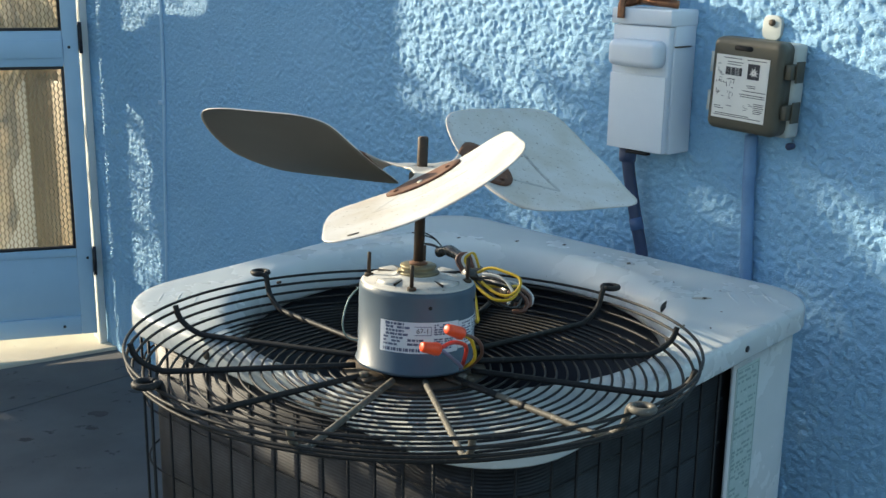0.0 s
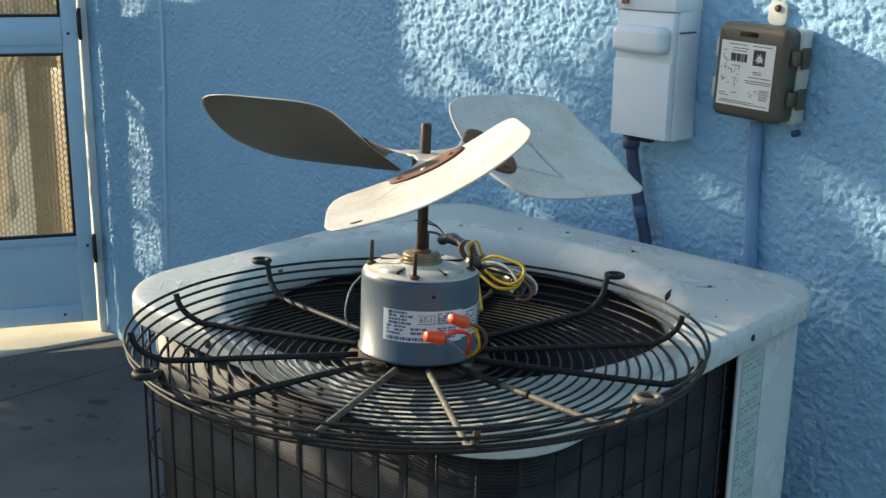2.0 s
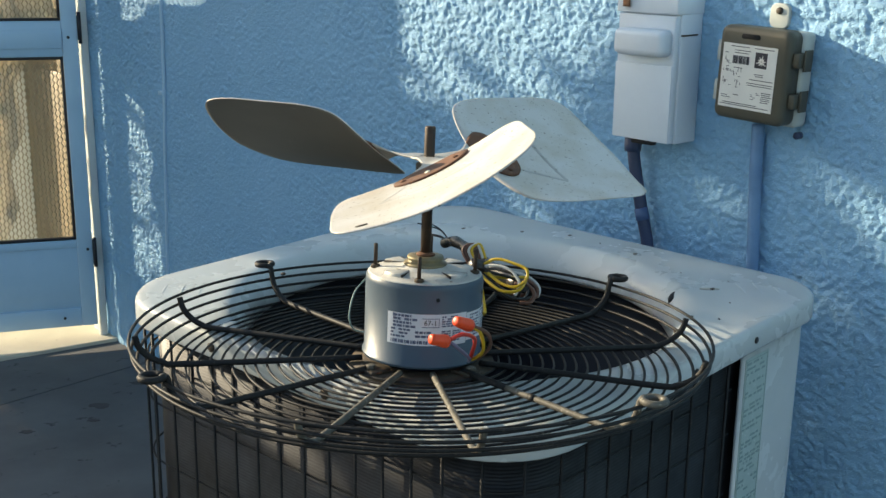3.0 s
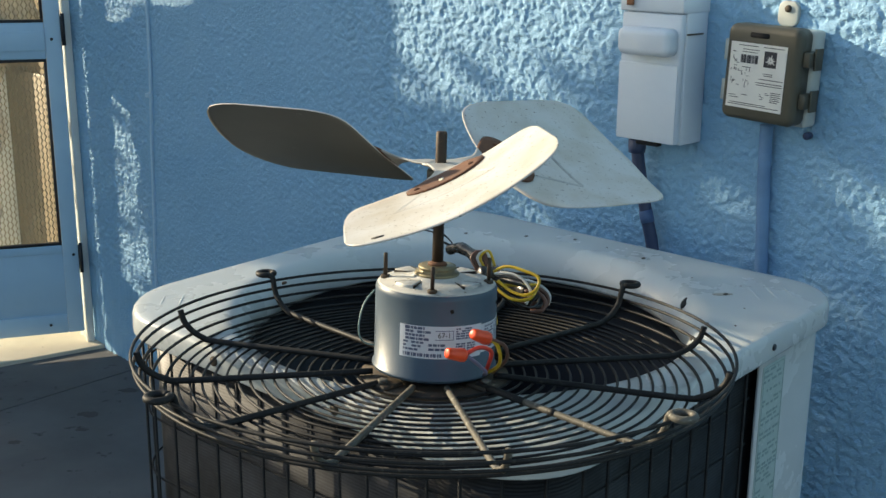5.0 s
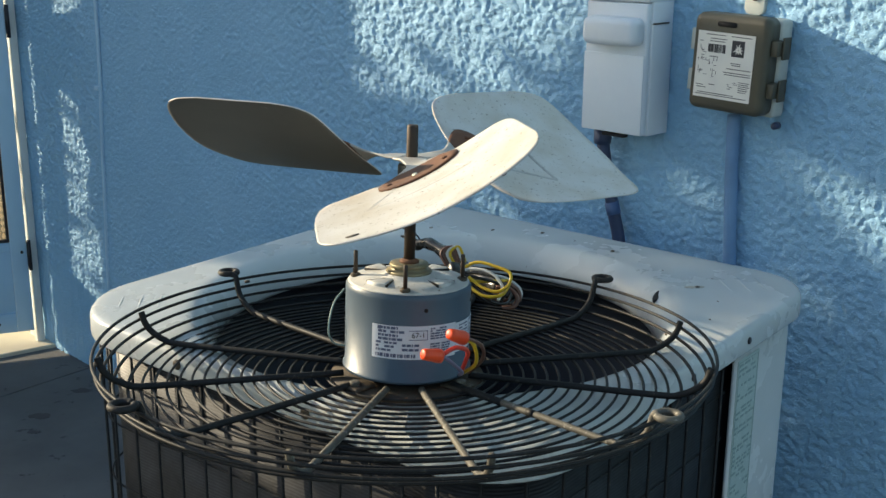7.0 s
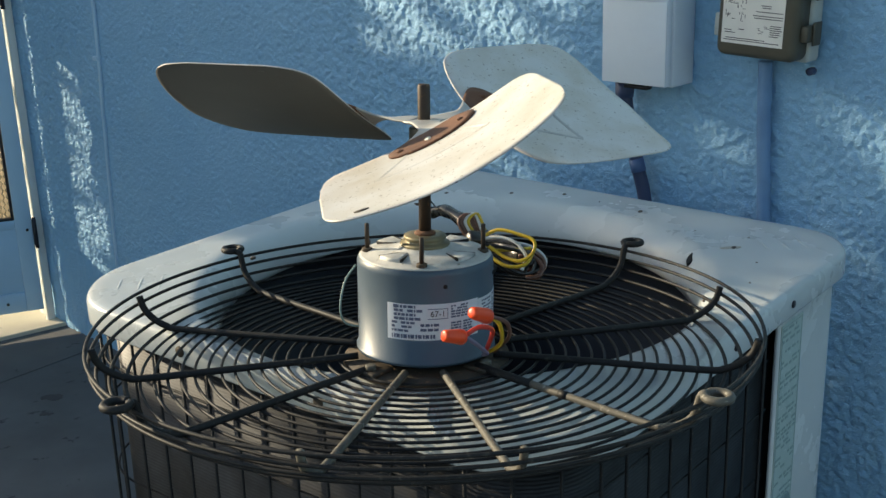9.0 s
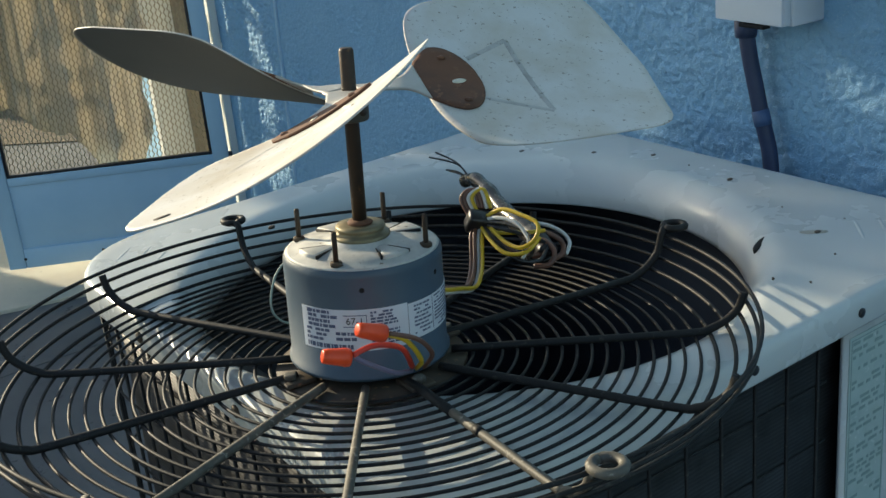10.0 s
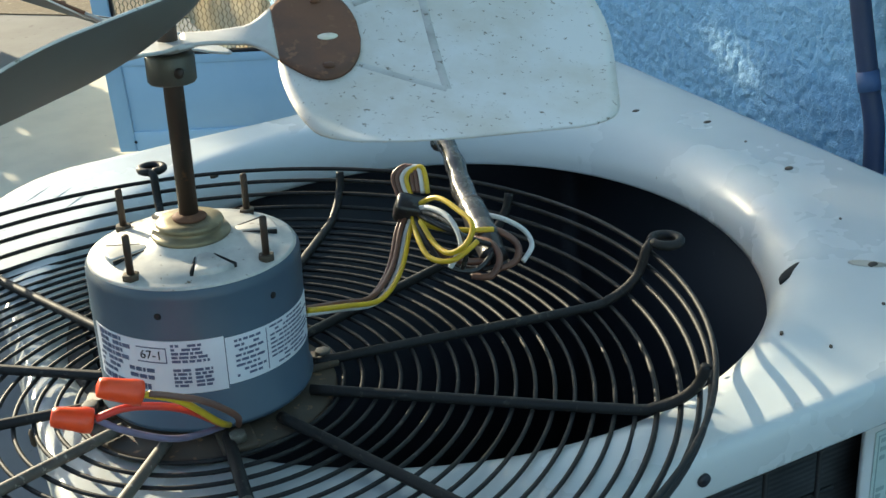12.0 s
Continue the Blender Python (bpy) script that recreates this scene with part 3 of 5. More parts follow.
# the cover sags a little towards its front corner
SAG = Matrix(((1, 0, 0, 0), (0, 1, 0, 0), (0.0135, 0.0119, 1, 0), (0, 0, 0, 1)))
unit = thing("air_conditioner", UNIT, "white outdoor air conditioner condenser with its fan guard turned upside down", "air conditioner")
top = part("top_cover", moved(shroud(), SAG), WHITE_METAL, unit, "white sheet metal top cover with a round bell-mouth opening")
body = dense(unit_outline(0.014, 0.12, 0.09), 0.02)
PANEL_X = 0.128
is_panel = [p.x > PANEL_X and p.y < 0 or p.x > HALF - 0.085 for p in body]
start = next(i for i in range(len(body)) if is_panel[i] and not is_panel[i - 1])
order = body[start:] + body[:start]
count = next(i for i in range(len(order)) if not (order[i].x > PANEL_X and order[i].y < 0 or order[i].x > HALF - 0.085))
panel_path, coil_path = order[:count], order[count:]
part("corner_panel", shell(panel_path, 0.004, 0.03, 0.819), WHITE_METAL, unit, "white enamelled corner service panel")
part("coil", shell(dense(unit_outline(0.030, 0.12, 0.09), 0.02), 0.03, 0.035, 0.819, True), COIL, unit, "dark finned condenser coil")
# added sheet over the coil's inner rows, dark navy for the shade inside
part("shade_liner", shell(dense(unit_outline(0.064, 0.12, 0.09), 0.02), 0.004, 0.052, 0.812, True), NAVY_SHADE, unit, "added navy sheet standing for the shade inside the coil housing")
part("base_pan", prism([tuple(p) for p in unit_outline(0.004)], 0.0, 0.034, 0.003), WHITE_METAL, unit)
# floor and compressor near-black: the shade down there is in their colour
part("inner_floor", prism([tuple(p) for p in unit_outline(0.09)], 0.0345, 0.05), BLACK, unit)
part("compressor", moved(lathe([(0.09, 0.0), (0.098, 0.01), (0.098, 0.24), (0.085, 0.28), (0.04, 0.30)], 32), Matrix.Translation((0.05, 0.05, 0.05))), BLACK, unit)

# wire grille over the coil: uprights and level rods
lengths = [0.0]
for a, b in zip(coil_path, coil_path[1:]):
    lengths.append(lengths[-1] + (b - a).length)


def along(s, out):
    i = min(max(np.searchsorted(lengths, s) - 1, 0), len(coil_path) - 2)
    a, b = coil_path[i], coil_path[i + 1]
    e = (b - a).normalized()
    return a.lerp(b, (s - lengths[i]) / (lengths[i + 1] - lengths[i])) + Vector((e.y, -e.x)) * out


upright = None
s = 0.02
while s < lengths[-1] - 0.01:
    p = along(s, 0.003)
    if upright is None:
        upright = part("grille_wire", tube([(0, 0, 0.03), (0, 0, 0.4), (0, 0, 0.817)], 0.0021, 6), GUARD_WIRE, unit)
        upright.location = (p.x, p.y, 0)
    else:
        w = new("grille_wire", upright.data)
        w.parent = unit
        w.location = (p.x, p.y, 0)
    s += 0.046
for z in (0.06, 0.17, 0.28, 0.39, 0.50, 0.61, 0.70, 0.765):
    part("grille_rod", tube([(*along(t, 0.0000), z) for t in np.arange(0.0, lengths[-1], 0.015)], 0.0016, 6), GUARD_WIRE, unit)

# marks and fixings of the top cover
inv = UNIT.inverted()


def on_top(x, y, r, squash, turn, mat, name, h=0.0006):
    p = inv @ Vector((x, y, TOP))
    g = lathe([(r, -0.002), (r, h * 0.4), (r * 0.8, h)], 16)
    part(name, moved(g, SAG @ Matrix.Translation((p.x, p.y, TOP)) @ pose(0, 0, 0, 0, 0, turn) @ Matrix.Diagonal((1, squash, 1, 1))), mat, unit)


p = inv @ Vector((0.3285, 1.610, 0.8425))
part("slot", moved(lathe([(0.015, -0.004), (0.015, 0.0012), (0.012, 0.0016)], 18), Matrix.Translation(p) @ pose(0, 0, 0, 0, -16, -6) @ pose(0, 0, 0, 0, 0, 14) @ Matrix.Diagonal((1, 0.36, 1, 1))), BLACK, unit)
on_top(0.384, 1.622, 0.0150, 0.34, -46, RUST_WASH, "rust_stain", 0.0003)
on_top(0.388, 1.621, 0.0045, 0.7, 0, BRACKET, "screw", 0.0012)
for x, y in ((0.356, 1.70), (0.40, 1.56), (0.42, 1.66), (0.335, 1.50), (0.37, 1.49), (0.30, 1.44), (0.25, 1.86)):
    on_top(x, y, 0.0022, 0.6, 50, BRACKET, "speck", 0.0003)
for x, y in ((0.122, 1.924), (0.203, 1.905), (0.02, 1.94), (-0.255, 1.665), (0.30, 1.80)):
    on_top(x, y, 0.0046, 0.7, 10, BRACKET, "screw", 0.0010)
for x in (-0.016, 0.14):
    g = moved(lathe([(0.0048, 0), (0.0048, 0.0015), (0.003, 0.0025)], 12), SAG @ Matrix.Translation((x, -HALF, TOP - 0.018)) @ pose(0, 0, 0, 90))
    part("screw", g, GASKET, unit)
for y in (-0.1, 0.12):
    g = moved(lathe([(0.0065, 0), (0.0065, 0.002), (0.004, 0.0035)], 12), SAG @ Matrix.Translation((-HALF, y, TOP - 0.018)) @ pose(0, 0, 0, 0, -90))
    part("screw", g, BRACKET, unit)
# pressed stiffening ribs at the corners
for sx, sy in ((1, -1), (-1, 1)):
    for off in (-0.026, 0.0, 0.026):
        c = Vector((sx * 0.30, sy * 0.30))
        e = Vector((sx, sy)).normalized()
        q = Vector((-e.y, e.x))
        pts = [(*(c + e * off + q * t), TOP - 0.0043 + 0.0016 * math.sin(math.pi * (t + 0.045) / 0.09)) for t in np.linspace(-0.045, 0.045, 9)]
        part("pressed_rib", moved(tube(pts, 0.0034, 12), SAG), WHITE_METAL, unit)

# faded rating label on the corner panel
rating = part("rating_label", block(0.143, 0.208, -HALF + 0.0128, -HALF + 0.0138, 0.42, 0.797, 0), GREEN_LABEL, unit, "faded green rating label with print", smooth=False)
rng = random.Random(5)
bars = []
z = 0.787
while z > 0.45:
    x = 0.148
    while x < 0.200:
        w = rng.uniform(0.003, 0.016)
        if rng.random() < 0.75:
            bars.append(block(x, min(x + w, 0.203), -HALF + 0.0124, -HALF + 0.0127, z, z + 0.0035, 0))
        x += w + rng.uniform(0.002, 0.006)
    z -= rng.choice((0.006, 0.0075, 0.014))
edge_y0, edge_y1 = -HALF + 0.0124, -HALF + 0.0127
bars += [block(0.1455, 0.1464, edge_y0, edge_y1, 0.425, 0.7935, 0), block(0.2046, 0.2055, edge_y0, edge_y1, 0.425, 0.7935, 0), block(0.1465, 0.2045, edge_y0, edge_y1, 0.7926, 0.7935, 0)]
tagged(part("print", join(*bars), GREEN_INK, rating, smooth=False), kind="stuff")
part("warning_sticker", block(0.150, 0.196, -HALF + 0.0124, -HALF + 0.0127, 0.43, 0.482, 0), BLUE_INK, rating, "small dark blue warning sticker", smooth=False)
part("stamp", moved(lathe([(0.016, 0), (0.016, 0.0004), (0.010, 0.0004)], 20), Matrix.Translation((0.185, -HALF + 0.0124, 0.535)) @ pose(0, 0, 0, 90)), GREEN_INK, rating)
pad = mesh_object("equipment_pad", moved(block(-0.47, 0.47, -0.47, 0.47, GROUND, -0.001, 0.012), UNIT), CONCRETE)
tagged(pad, "low concrete pad under the air conditioner", "pad", kind="structure")

# ---- the upturned fan guard with motor and fan ----
GUARD_M = pose(-0.0322, 1.3162, 0.8540, -2.68, 0.56, 0.39)
ASM = pose(-0.0325, 1.316, TOP + 0.0085, -2.9, 1.6, 0)
guard = thing("fan_guard", GUARD_M, "black wire fan guard lying upside down on the air conditioner", "fan guard")
PROFILE = [(0.074, 0.0), (0.16, 0.0), (0.288, 0.0), (0.310, 0.003), (0.326, 0.011), (0.3365, 0.022), (0.3412, 0.036)]


def ring_geo(r, z, rod):
    return tube([(r * math.cos(a), r * math.sin(a), z) for a in np.linspace(0, 2 * math.pi, 121)[:-1]], rod, 7, True)


for k in range(16):
    part("ring", ring_geo(0.0938 + 0.01355 * k, -0.0040, 0.0016), GUARD_WIRE, guard)
for r, z in ((0.3110, -0.0015), (0.3262, 0.0055), (0.3380, 0.0150), (0.3445, 0.0260), (0.3470, 0.037)):
    part("ring", ring_geo(r, z, 0.002), GUARD_WIRE, guard)
for k in range(12):
    ang = radians(11 + 30 * k)
    m = Matrix.Rotation(ang, 4, "Z")
    pts = smooth_path([(r, 0, z) for r, z in PROFILE], 5)
    eye = k in (1, 4, 7, 10)
    if eye:
        pts += smooth_path([(0.3415, 0, 0.038), (0.344, 0, 0.043), (0.349, 0.003, 0.045)], 4)
        loop = [(0.3593 + 0.0112 * math.cos(a), 0.0112 * math.sin(a), 0.0455) for a in np.linspace(2.8, 2.8 - 2 * math.pi * 0.94, 20)]
        pts += loop
    mat = DUSTY_WIRE if k in (8, 9, 10) else GUARD_WIRE
    part("spoke", moved(tube(pts, 0.0039, 8), m), mat, guard)
    if k == 10:
        for a, b in ((0.075, 0.15), (0.186, 0.196)):
            part("black_coating", moved(tube([(a, 0, 0), ((a + b) / 2, 0, 0.0002), (b, 0, 0)], 0.0043, 8), m), GUARD_WIRE, guard, "black coating left on the bare grey spoke")
part("mount_plate", lathe([(0.048, -0.010), (0.088, -0.010), (0.089, -0.008), (0.088, -0.0045), (0.048, -0.0045)], 48, False), BRACKET, guard, "rusty mounting ring under the motor")
for k in range(4):
    m = Matrix.Rotation(radians(45 + 90 * k), 4, "Z")
    part("mount_tab", moved(block(0.062, 0.092, -0.012, 0.012, -0.0044, 0.0005, 0.0015), m), BRACKET, guard)
    part("nut", moved(prism([(0.006 * math.cos(i * math.pi / 3), 0.006 * math.sin(i * math.pi / 3)) for i in range(6)], 0.0006, 0.006, 0.001), m @ Matrix.Translation((0.083, 0, 0))), DUSTY_WIRE, guard)

MR = 0.0712
MOTOR_M = ASM @ Matrix.Translation((0, 0, -0.006))
motor = thing("fan_motor", MOTOR_M, "grey electric fan motor with paper labels standing on the guard", "motor")
part("shell", lathe([(0.04, 0.0045), (0.066, 0.0045), (0.0725, 0.006), (0.0735, 0.008), (0.0735, 0.010), (0.0712, 0.0115), (MR, 0.099), (0.0708, 0.103), (0.069, 0.106)], 72, False), MOTOR_GREY, motor)
bell = part("end_bell", lathe([(0.069, 0.106), (0.066, 0.1075), (0.060, 0.108), (0.058, 0.1095), (0.040, 0.112), (0.028, 0.1135), (0.0275, 0.1155), (0.012, 0.1155)], 72), MOTOR_TOP, motor, "dusty pale metal motor end")
for k in range(4):
    m = Matrix.Rotation(radians(48 + 90 * k), 4, "Z")
    geo = moved(prism([(0.030, -0.004), (0.056, -0.013), (0.058, 0.0), (0.056, 0.013), (0.030, 0.004)], 0.106, 0.1135, 0.002), m)
    part("raised_vent", geo, MOTOR_TOP, bell)
    for s in (-1, 1):
        cut = moved(prism([(0.029, s * 0.0042), (0.055, s * 0.0134), (0.0545, s * 0.0152), (0.029, s * 0.0052)][::s], 0.106, 0.1128), m)
        part("gap", cut, BLACK, bell)
part("boss", lathe([(0.0255, 0.1155), (0.0265, 0.117), (0.0255, 0.119), (0.021, 0.1195), (0.0205, 0.1225), (0.0225, 0.124), (0.0215, 0.1265), (0.013, 0.127)], 40), BRASS, motor, "dirty brass-coloured bearing boss")
part("slinger", lathe([(0.011, 0.127), (0.0115, 0.1285), (0.0075, 0.131)], 24), RUST, motor)
part("shaft", lathe([(0.0064, 0.125), (0.0064, 0.280), (0.0056, 0.282)], 20), SHAFT, motor, "dark rusted steel shaft")
for k in range(4):
    a = radians(-95 + 90 * k)
    m = Matrix.Translation((0.0605 * math.cos(a), 0.0605 * math.sin(a), 0.0))
    part("through_bolt", moved(lathe([(0.0024, 0.105), (0.0024, 0.137), (0.0018, 0.138)], 10), m), SHAFT, motor)
    part("nut", moved(prism([(0.0056 * math.cos(i * math.pi / 3), 0.0056 * math.sin(i * math.pi / 3)) for i in range(6)], 0.1078, 0.1118, 0.0008), m), BRACKET, motor)
for a, z in ((-75.5, 0.0895), (-13.0, 0.0885), (150, 0.089)):
    m = Matrix.Rotation(radians(a), 4, "Z") @ Matrix.Translation((MR - 0.0002, 0, z)) @ pose(0, 0, 0, 0, 90)
    part("hole", moved(lathe([(0.0023, 0), (0.0023, 0.0006), (0.001, 0.0007)], 12), m), BLACK, motor)


def curved(r, a0, a1, z0, z1, thick=0.0004):
    n = max(2, int(abs(a1 - a0) / 3) + 1)
    verts, faces = [], []
    for i in range(n + 1):
        a = radians(a0 + (a1 - a0) * i / n)
        for rr, z in ((r, z0), (r, z1), (r + thick, z1), (r + thick, z0)):
            verts.append((rr * math.cos(a), rr * math.sin(a), z))
    for i in range(n):
        for k in range(4):
            l = (k + 1) % 4
            faces.append((i * 4 + k, (i + 1) * 4 + k, (i + 1) * 4 + l, i * 4 + l))
    faces += [(0, 1, 2, 3), (n * 4 + 3, n * 4 + 2, n * 4 + 1, n * 4)]
    return verts, faces


def text_rows(a0, a1, z0, z1, pitch, height, fill, seed, wmin=1.2, wmax=5.0):
    rng = random.Random(seed)
    out = []
    z = z1
    while z > z0:
        a = a0
        end = a0 + (a1 - a0) * rng.uniform(0.65, 1.0)
        while a < end:
            w = rng.uniform(wmin, wmax)
            if rng.random() < fill:
                out.append(curved(MR + 0.0006, a, min(a + w, a1), z - height, z, 0.0002))
            a += w + 0.8
        z -= pitch
    return out


LAB0, LAB1 = 0.0345, 0.0722
lab = part("rating_label", curved(MR, -124, -44, LAB0, LAB1), MOTOR_LABEL, motor, "white paper rating label with small print", smooth=False)
rows = text_rows(-118, -92, 0.056, 0.071, 0.0042, 0.0028, 0.92, 1) + text_rows(-120, -100, 0.044, 0.054, 0.0042, 0.0024, 0.8, 2) + text_rows(-96, -78, 0.042, 0.052, 0.005, 0.0028, 0.75, 3)
rows += text_rows(-71, -52, 0.0585, 0.070, 0.0028, 0.0018, 0.9, 4) + text_rows(-71, -62, 0.040, 0.0525, 0.0028, 0.0018, 0.95, 5) + text_rows(-60, -51, 0.040, 0.0525, 0.0028, 0.0018, 0.95, 6)
rows += [curved(MR + 0.0006, -120 + 2.0 * i, -119.1 + 2.0 * i + 0.5 * (i % 3), 0.0365, 0.0405, 0.0002) for i in range(18)]
rows += [curved(MR + 0.0006, -118.5, -115, 0.0675, 0.0715, 0.0002), curved(MR + 0.0006, -90, -73.5, 0.0565, 0.0572, 0.0002), curved(MR + 0.0006, -90, -73.5, 0.0668, 0.0675, 0.0002), curved(MR + 0.0006, -74, -73.5, 0.0565, 0.0675, 0.0002)]
tagged(part("print", join(*rows), BLUE_INK, lab, smooth=False), kind="stuff")
txt = bpy.data.curves.new("batch_code", "FONT")
txt.body, txt.size, txt.extrude, txt.align_x, txt.align_y = "67-1", 0.0085, 0.0001, "CENTER", "CENTER"
txt.materials.append(INK)
code = new("batch_code", txt)
code.parent = lab
_a = radians(-81.8)
code.matrix_basis = Matrix(((-math.sin(_a), 0, math.cos(_a), (MR + 0.0008) * math.cos(_a)), (math.cos(_a), 0, math.sin(_a), (MR + 0.0008) * math.sin(_a)), (0, 1, 0, 0.0619), (0, 0, 0, 1)))
lab2 = part("wiring_label", curved(MR, -43.5, 26, 0.037, 0.0705), MOTOR_LABEL, motor, "second paper label with wiring notes", smooth=False)
rows = text_rows(-39, -22, 0.041, 0.068, 0.0036, 0.0017, 0.85, 7) + text_rows(-18, 22, 0.041, 0.069, 0.0031, 0.0013, 0.9, 8) + [curved(MR + 0.0006, -20.6, -20.2, 0.039, 0.069, 0.0002)]
tagged(part("print", join(*rows), BLUE_INK, lab2, smooth=False), kind="stuff")

# two capped lead pairs that stick out of the foot of the motor
def world_tube(pts, r, seg=8, steps=6, taper=None):
    return moved(tube(smooth_path(pts, steps), r, seg, taper=taper), MOTOR_M.inverted())


def nut_geo(tip, base):
    tip, base = Vector(tip), Vector(base)
    q = (tip - base).normalized().to_track_quat("Z", "Y").to_matrix().to_4x4()
    L = (tip - base).length
    g = lathe([(0.0045, 0), (0.0072, 0.001), (0.0076, 0.005), (0.0068, L * 0.45), (0.0062, L * 0.8), (0.0055, L * 0.97), (0.0035, L)], 12)
    return moved(g, MOTOR_M.inverted() @ Matrix.Translation(base) @ q)


part("wire_nut", nut_geo((0.008, 1.167, 0.950), (0.025, 1.183, 0.939)), ORANGE, motor, "orange plastic wire nut")
part("wire_nut", nut_geo((-0.019, 1.155, 0.933), (0.000, 1.167, 0.926)), ORANGE, motor, "orange plastic wire nut")
part("lead", world_tube([(0.024, 1.182, 0.939), (0.036, 1.20, 0.925), (0.040, 1.225, 0.895), (0.028, 1.250, 0.874)], 0.0021), YELLOW, motor, "yellow lead")
part("lead", world_tube([(0.027, 1.185, 0.938), (0.044, 1.208, 0.922), (0.048, 1.232, 0.897), (0.034, 1.252, 0.874)], 0.0021), BROWN_WIRE, motor, "brown lead")
part("lead", world_tube([(0.0, 1.168, 0.927), (0.012, 1.178, 0.914), (0.024, 1.205, 0.893), (0.024, 1.248, 0.873)], 0.0021), PURPLE_WIRE, motor, "violet lead")
part("lead", world_tube([(0.002, 1.167, 0.928), (0.016, 1.180, 0.930), (0.030, 1.206, 0.915), (0.026, 1.245, 0.878)], 0.0024), RED_WIRE, motor, "red lead")
part("earth_lead", world_tube([(-0.098, 1.335, 0.875), (-0.116, 1.320, 0.885), (-0.121, 1.312, 0.905), (-0.115, 1.320, 0.932), (-0.103, 1.335, 0.945)], 0.0011), GREEN_INK, motor, "grey-green earth lead")

# ---- fan ----
fan = thing("fan", ASM, "three-bladed weathered aluminium fan on the upturned motor shaft", "fan blade")
part("collar", lathe([(0.0068, 0.214), (0.0145, 0.214), (0.0155, 0.2155), (0.0155, 0.231), (0.0145, 0.2325), (0.0068, 0.2325)], 32, False), COLLAR, fan, "tarnished metal hub collar")
part("set_screw", moved(lathe([(0.003, 0), (0.003, 0.006)], 10), Matrix.Translation((0.012, -0.008, 0.223)) @ pose(0, 0, 0, 90, 0, 30)), SHAFT, fan)
part("hub_plate", lathe([(0.0068, 0.2326), (0.0225, 0.2380), (0.0235, 0.2390), (0.0225, 0.2405), (0.0068, 0.2405)], 36, False), SPIDER, fan)
FAN_Z, PITCH, CURL = 0.2377, radians(27.8), 2.15


def blade_point(u, t, r, s, lift=0.0, twist=1.0, curl=CURL):
    """A point of a cambered blade: r along it, s across it, lift above its face."""
    if abs(curl * twist) < 1e-4:
        c, z, th = s * math.cos(PITCH * twist), s * math.sin(PITCH * twist), PITCH * twist
    else:
        k, p0 = curl * twist, PITCH * twist
        th = p0 + k * s
        c, z = (math.sin(th) - math.sin(p0)) / k, (math.cos(p0) - math.cos(th)) / k
    return u * r + t * (c - lift * math.sin(th)) + Vector((0, 0, FAN_Z + z + lift * math.cos(th)))


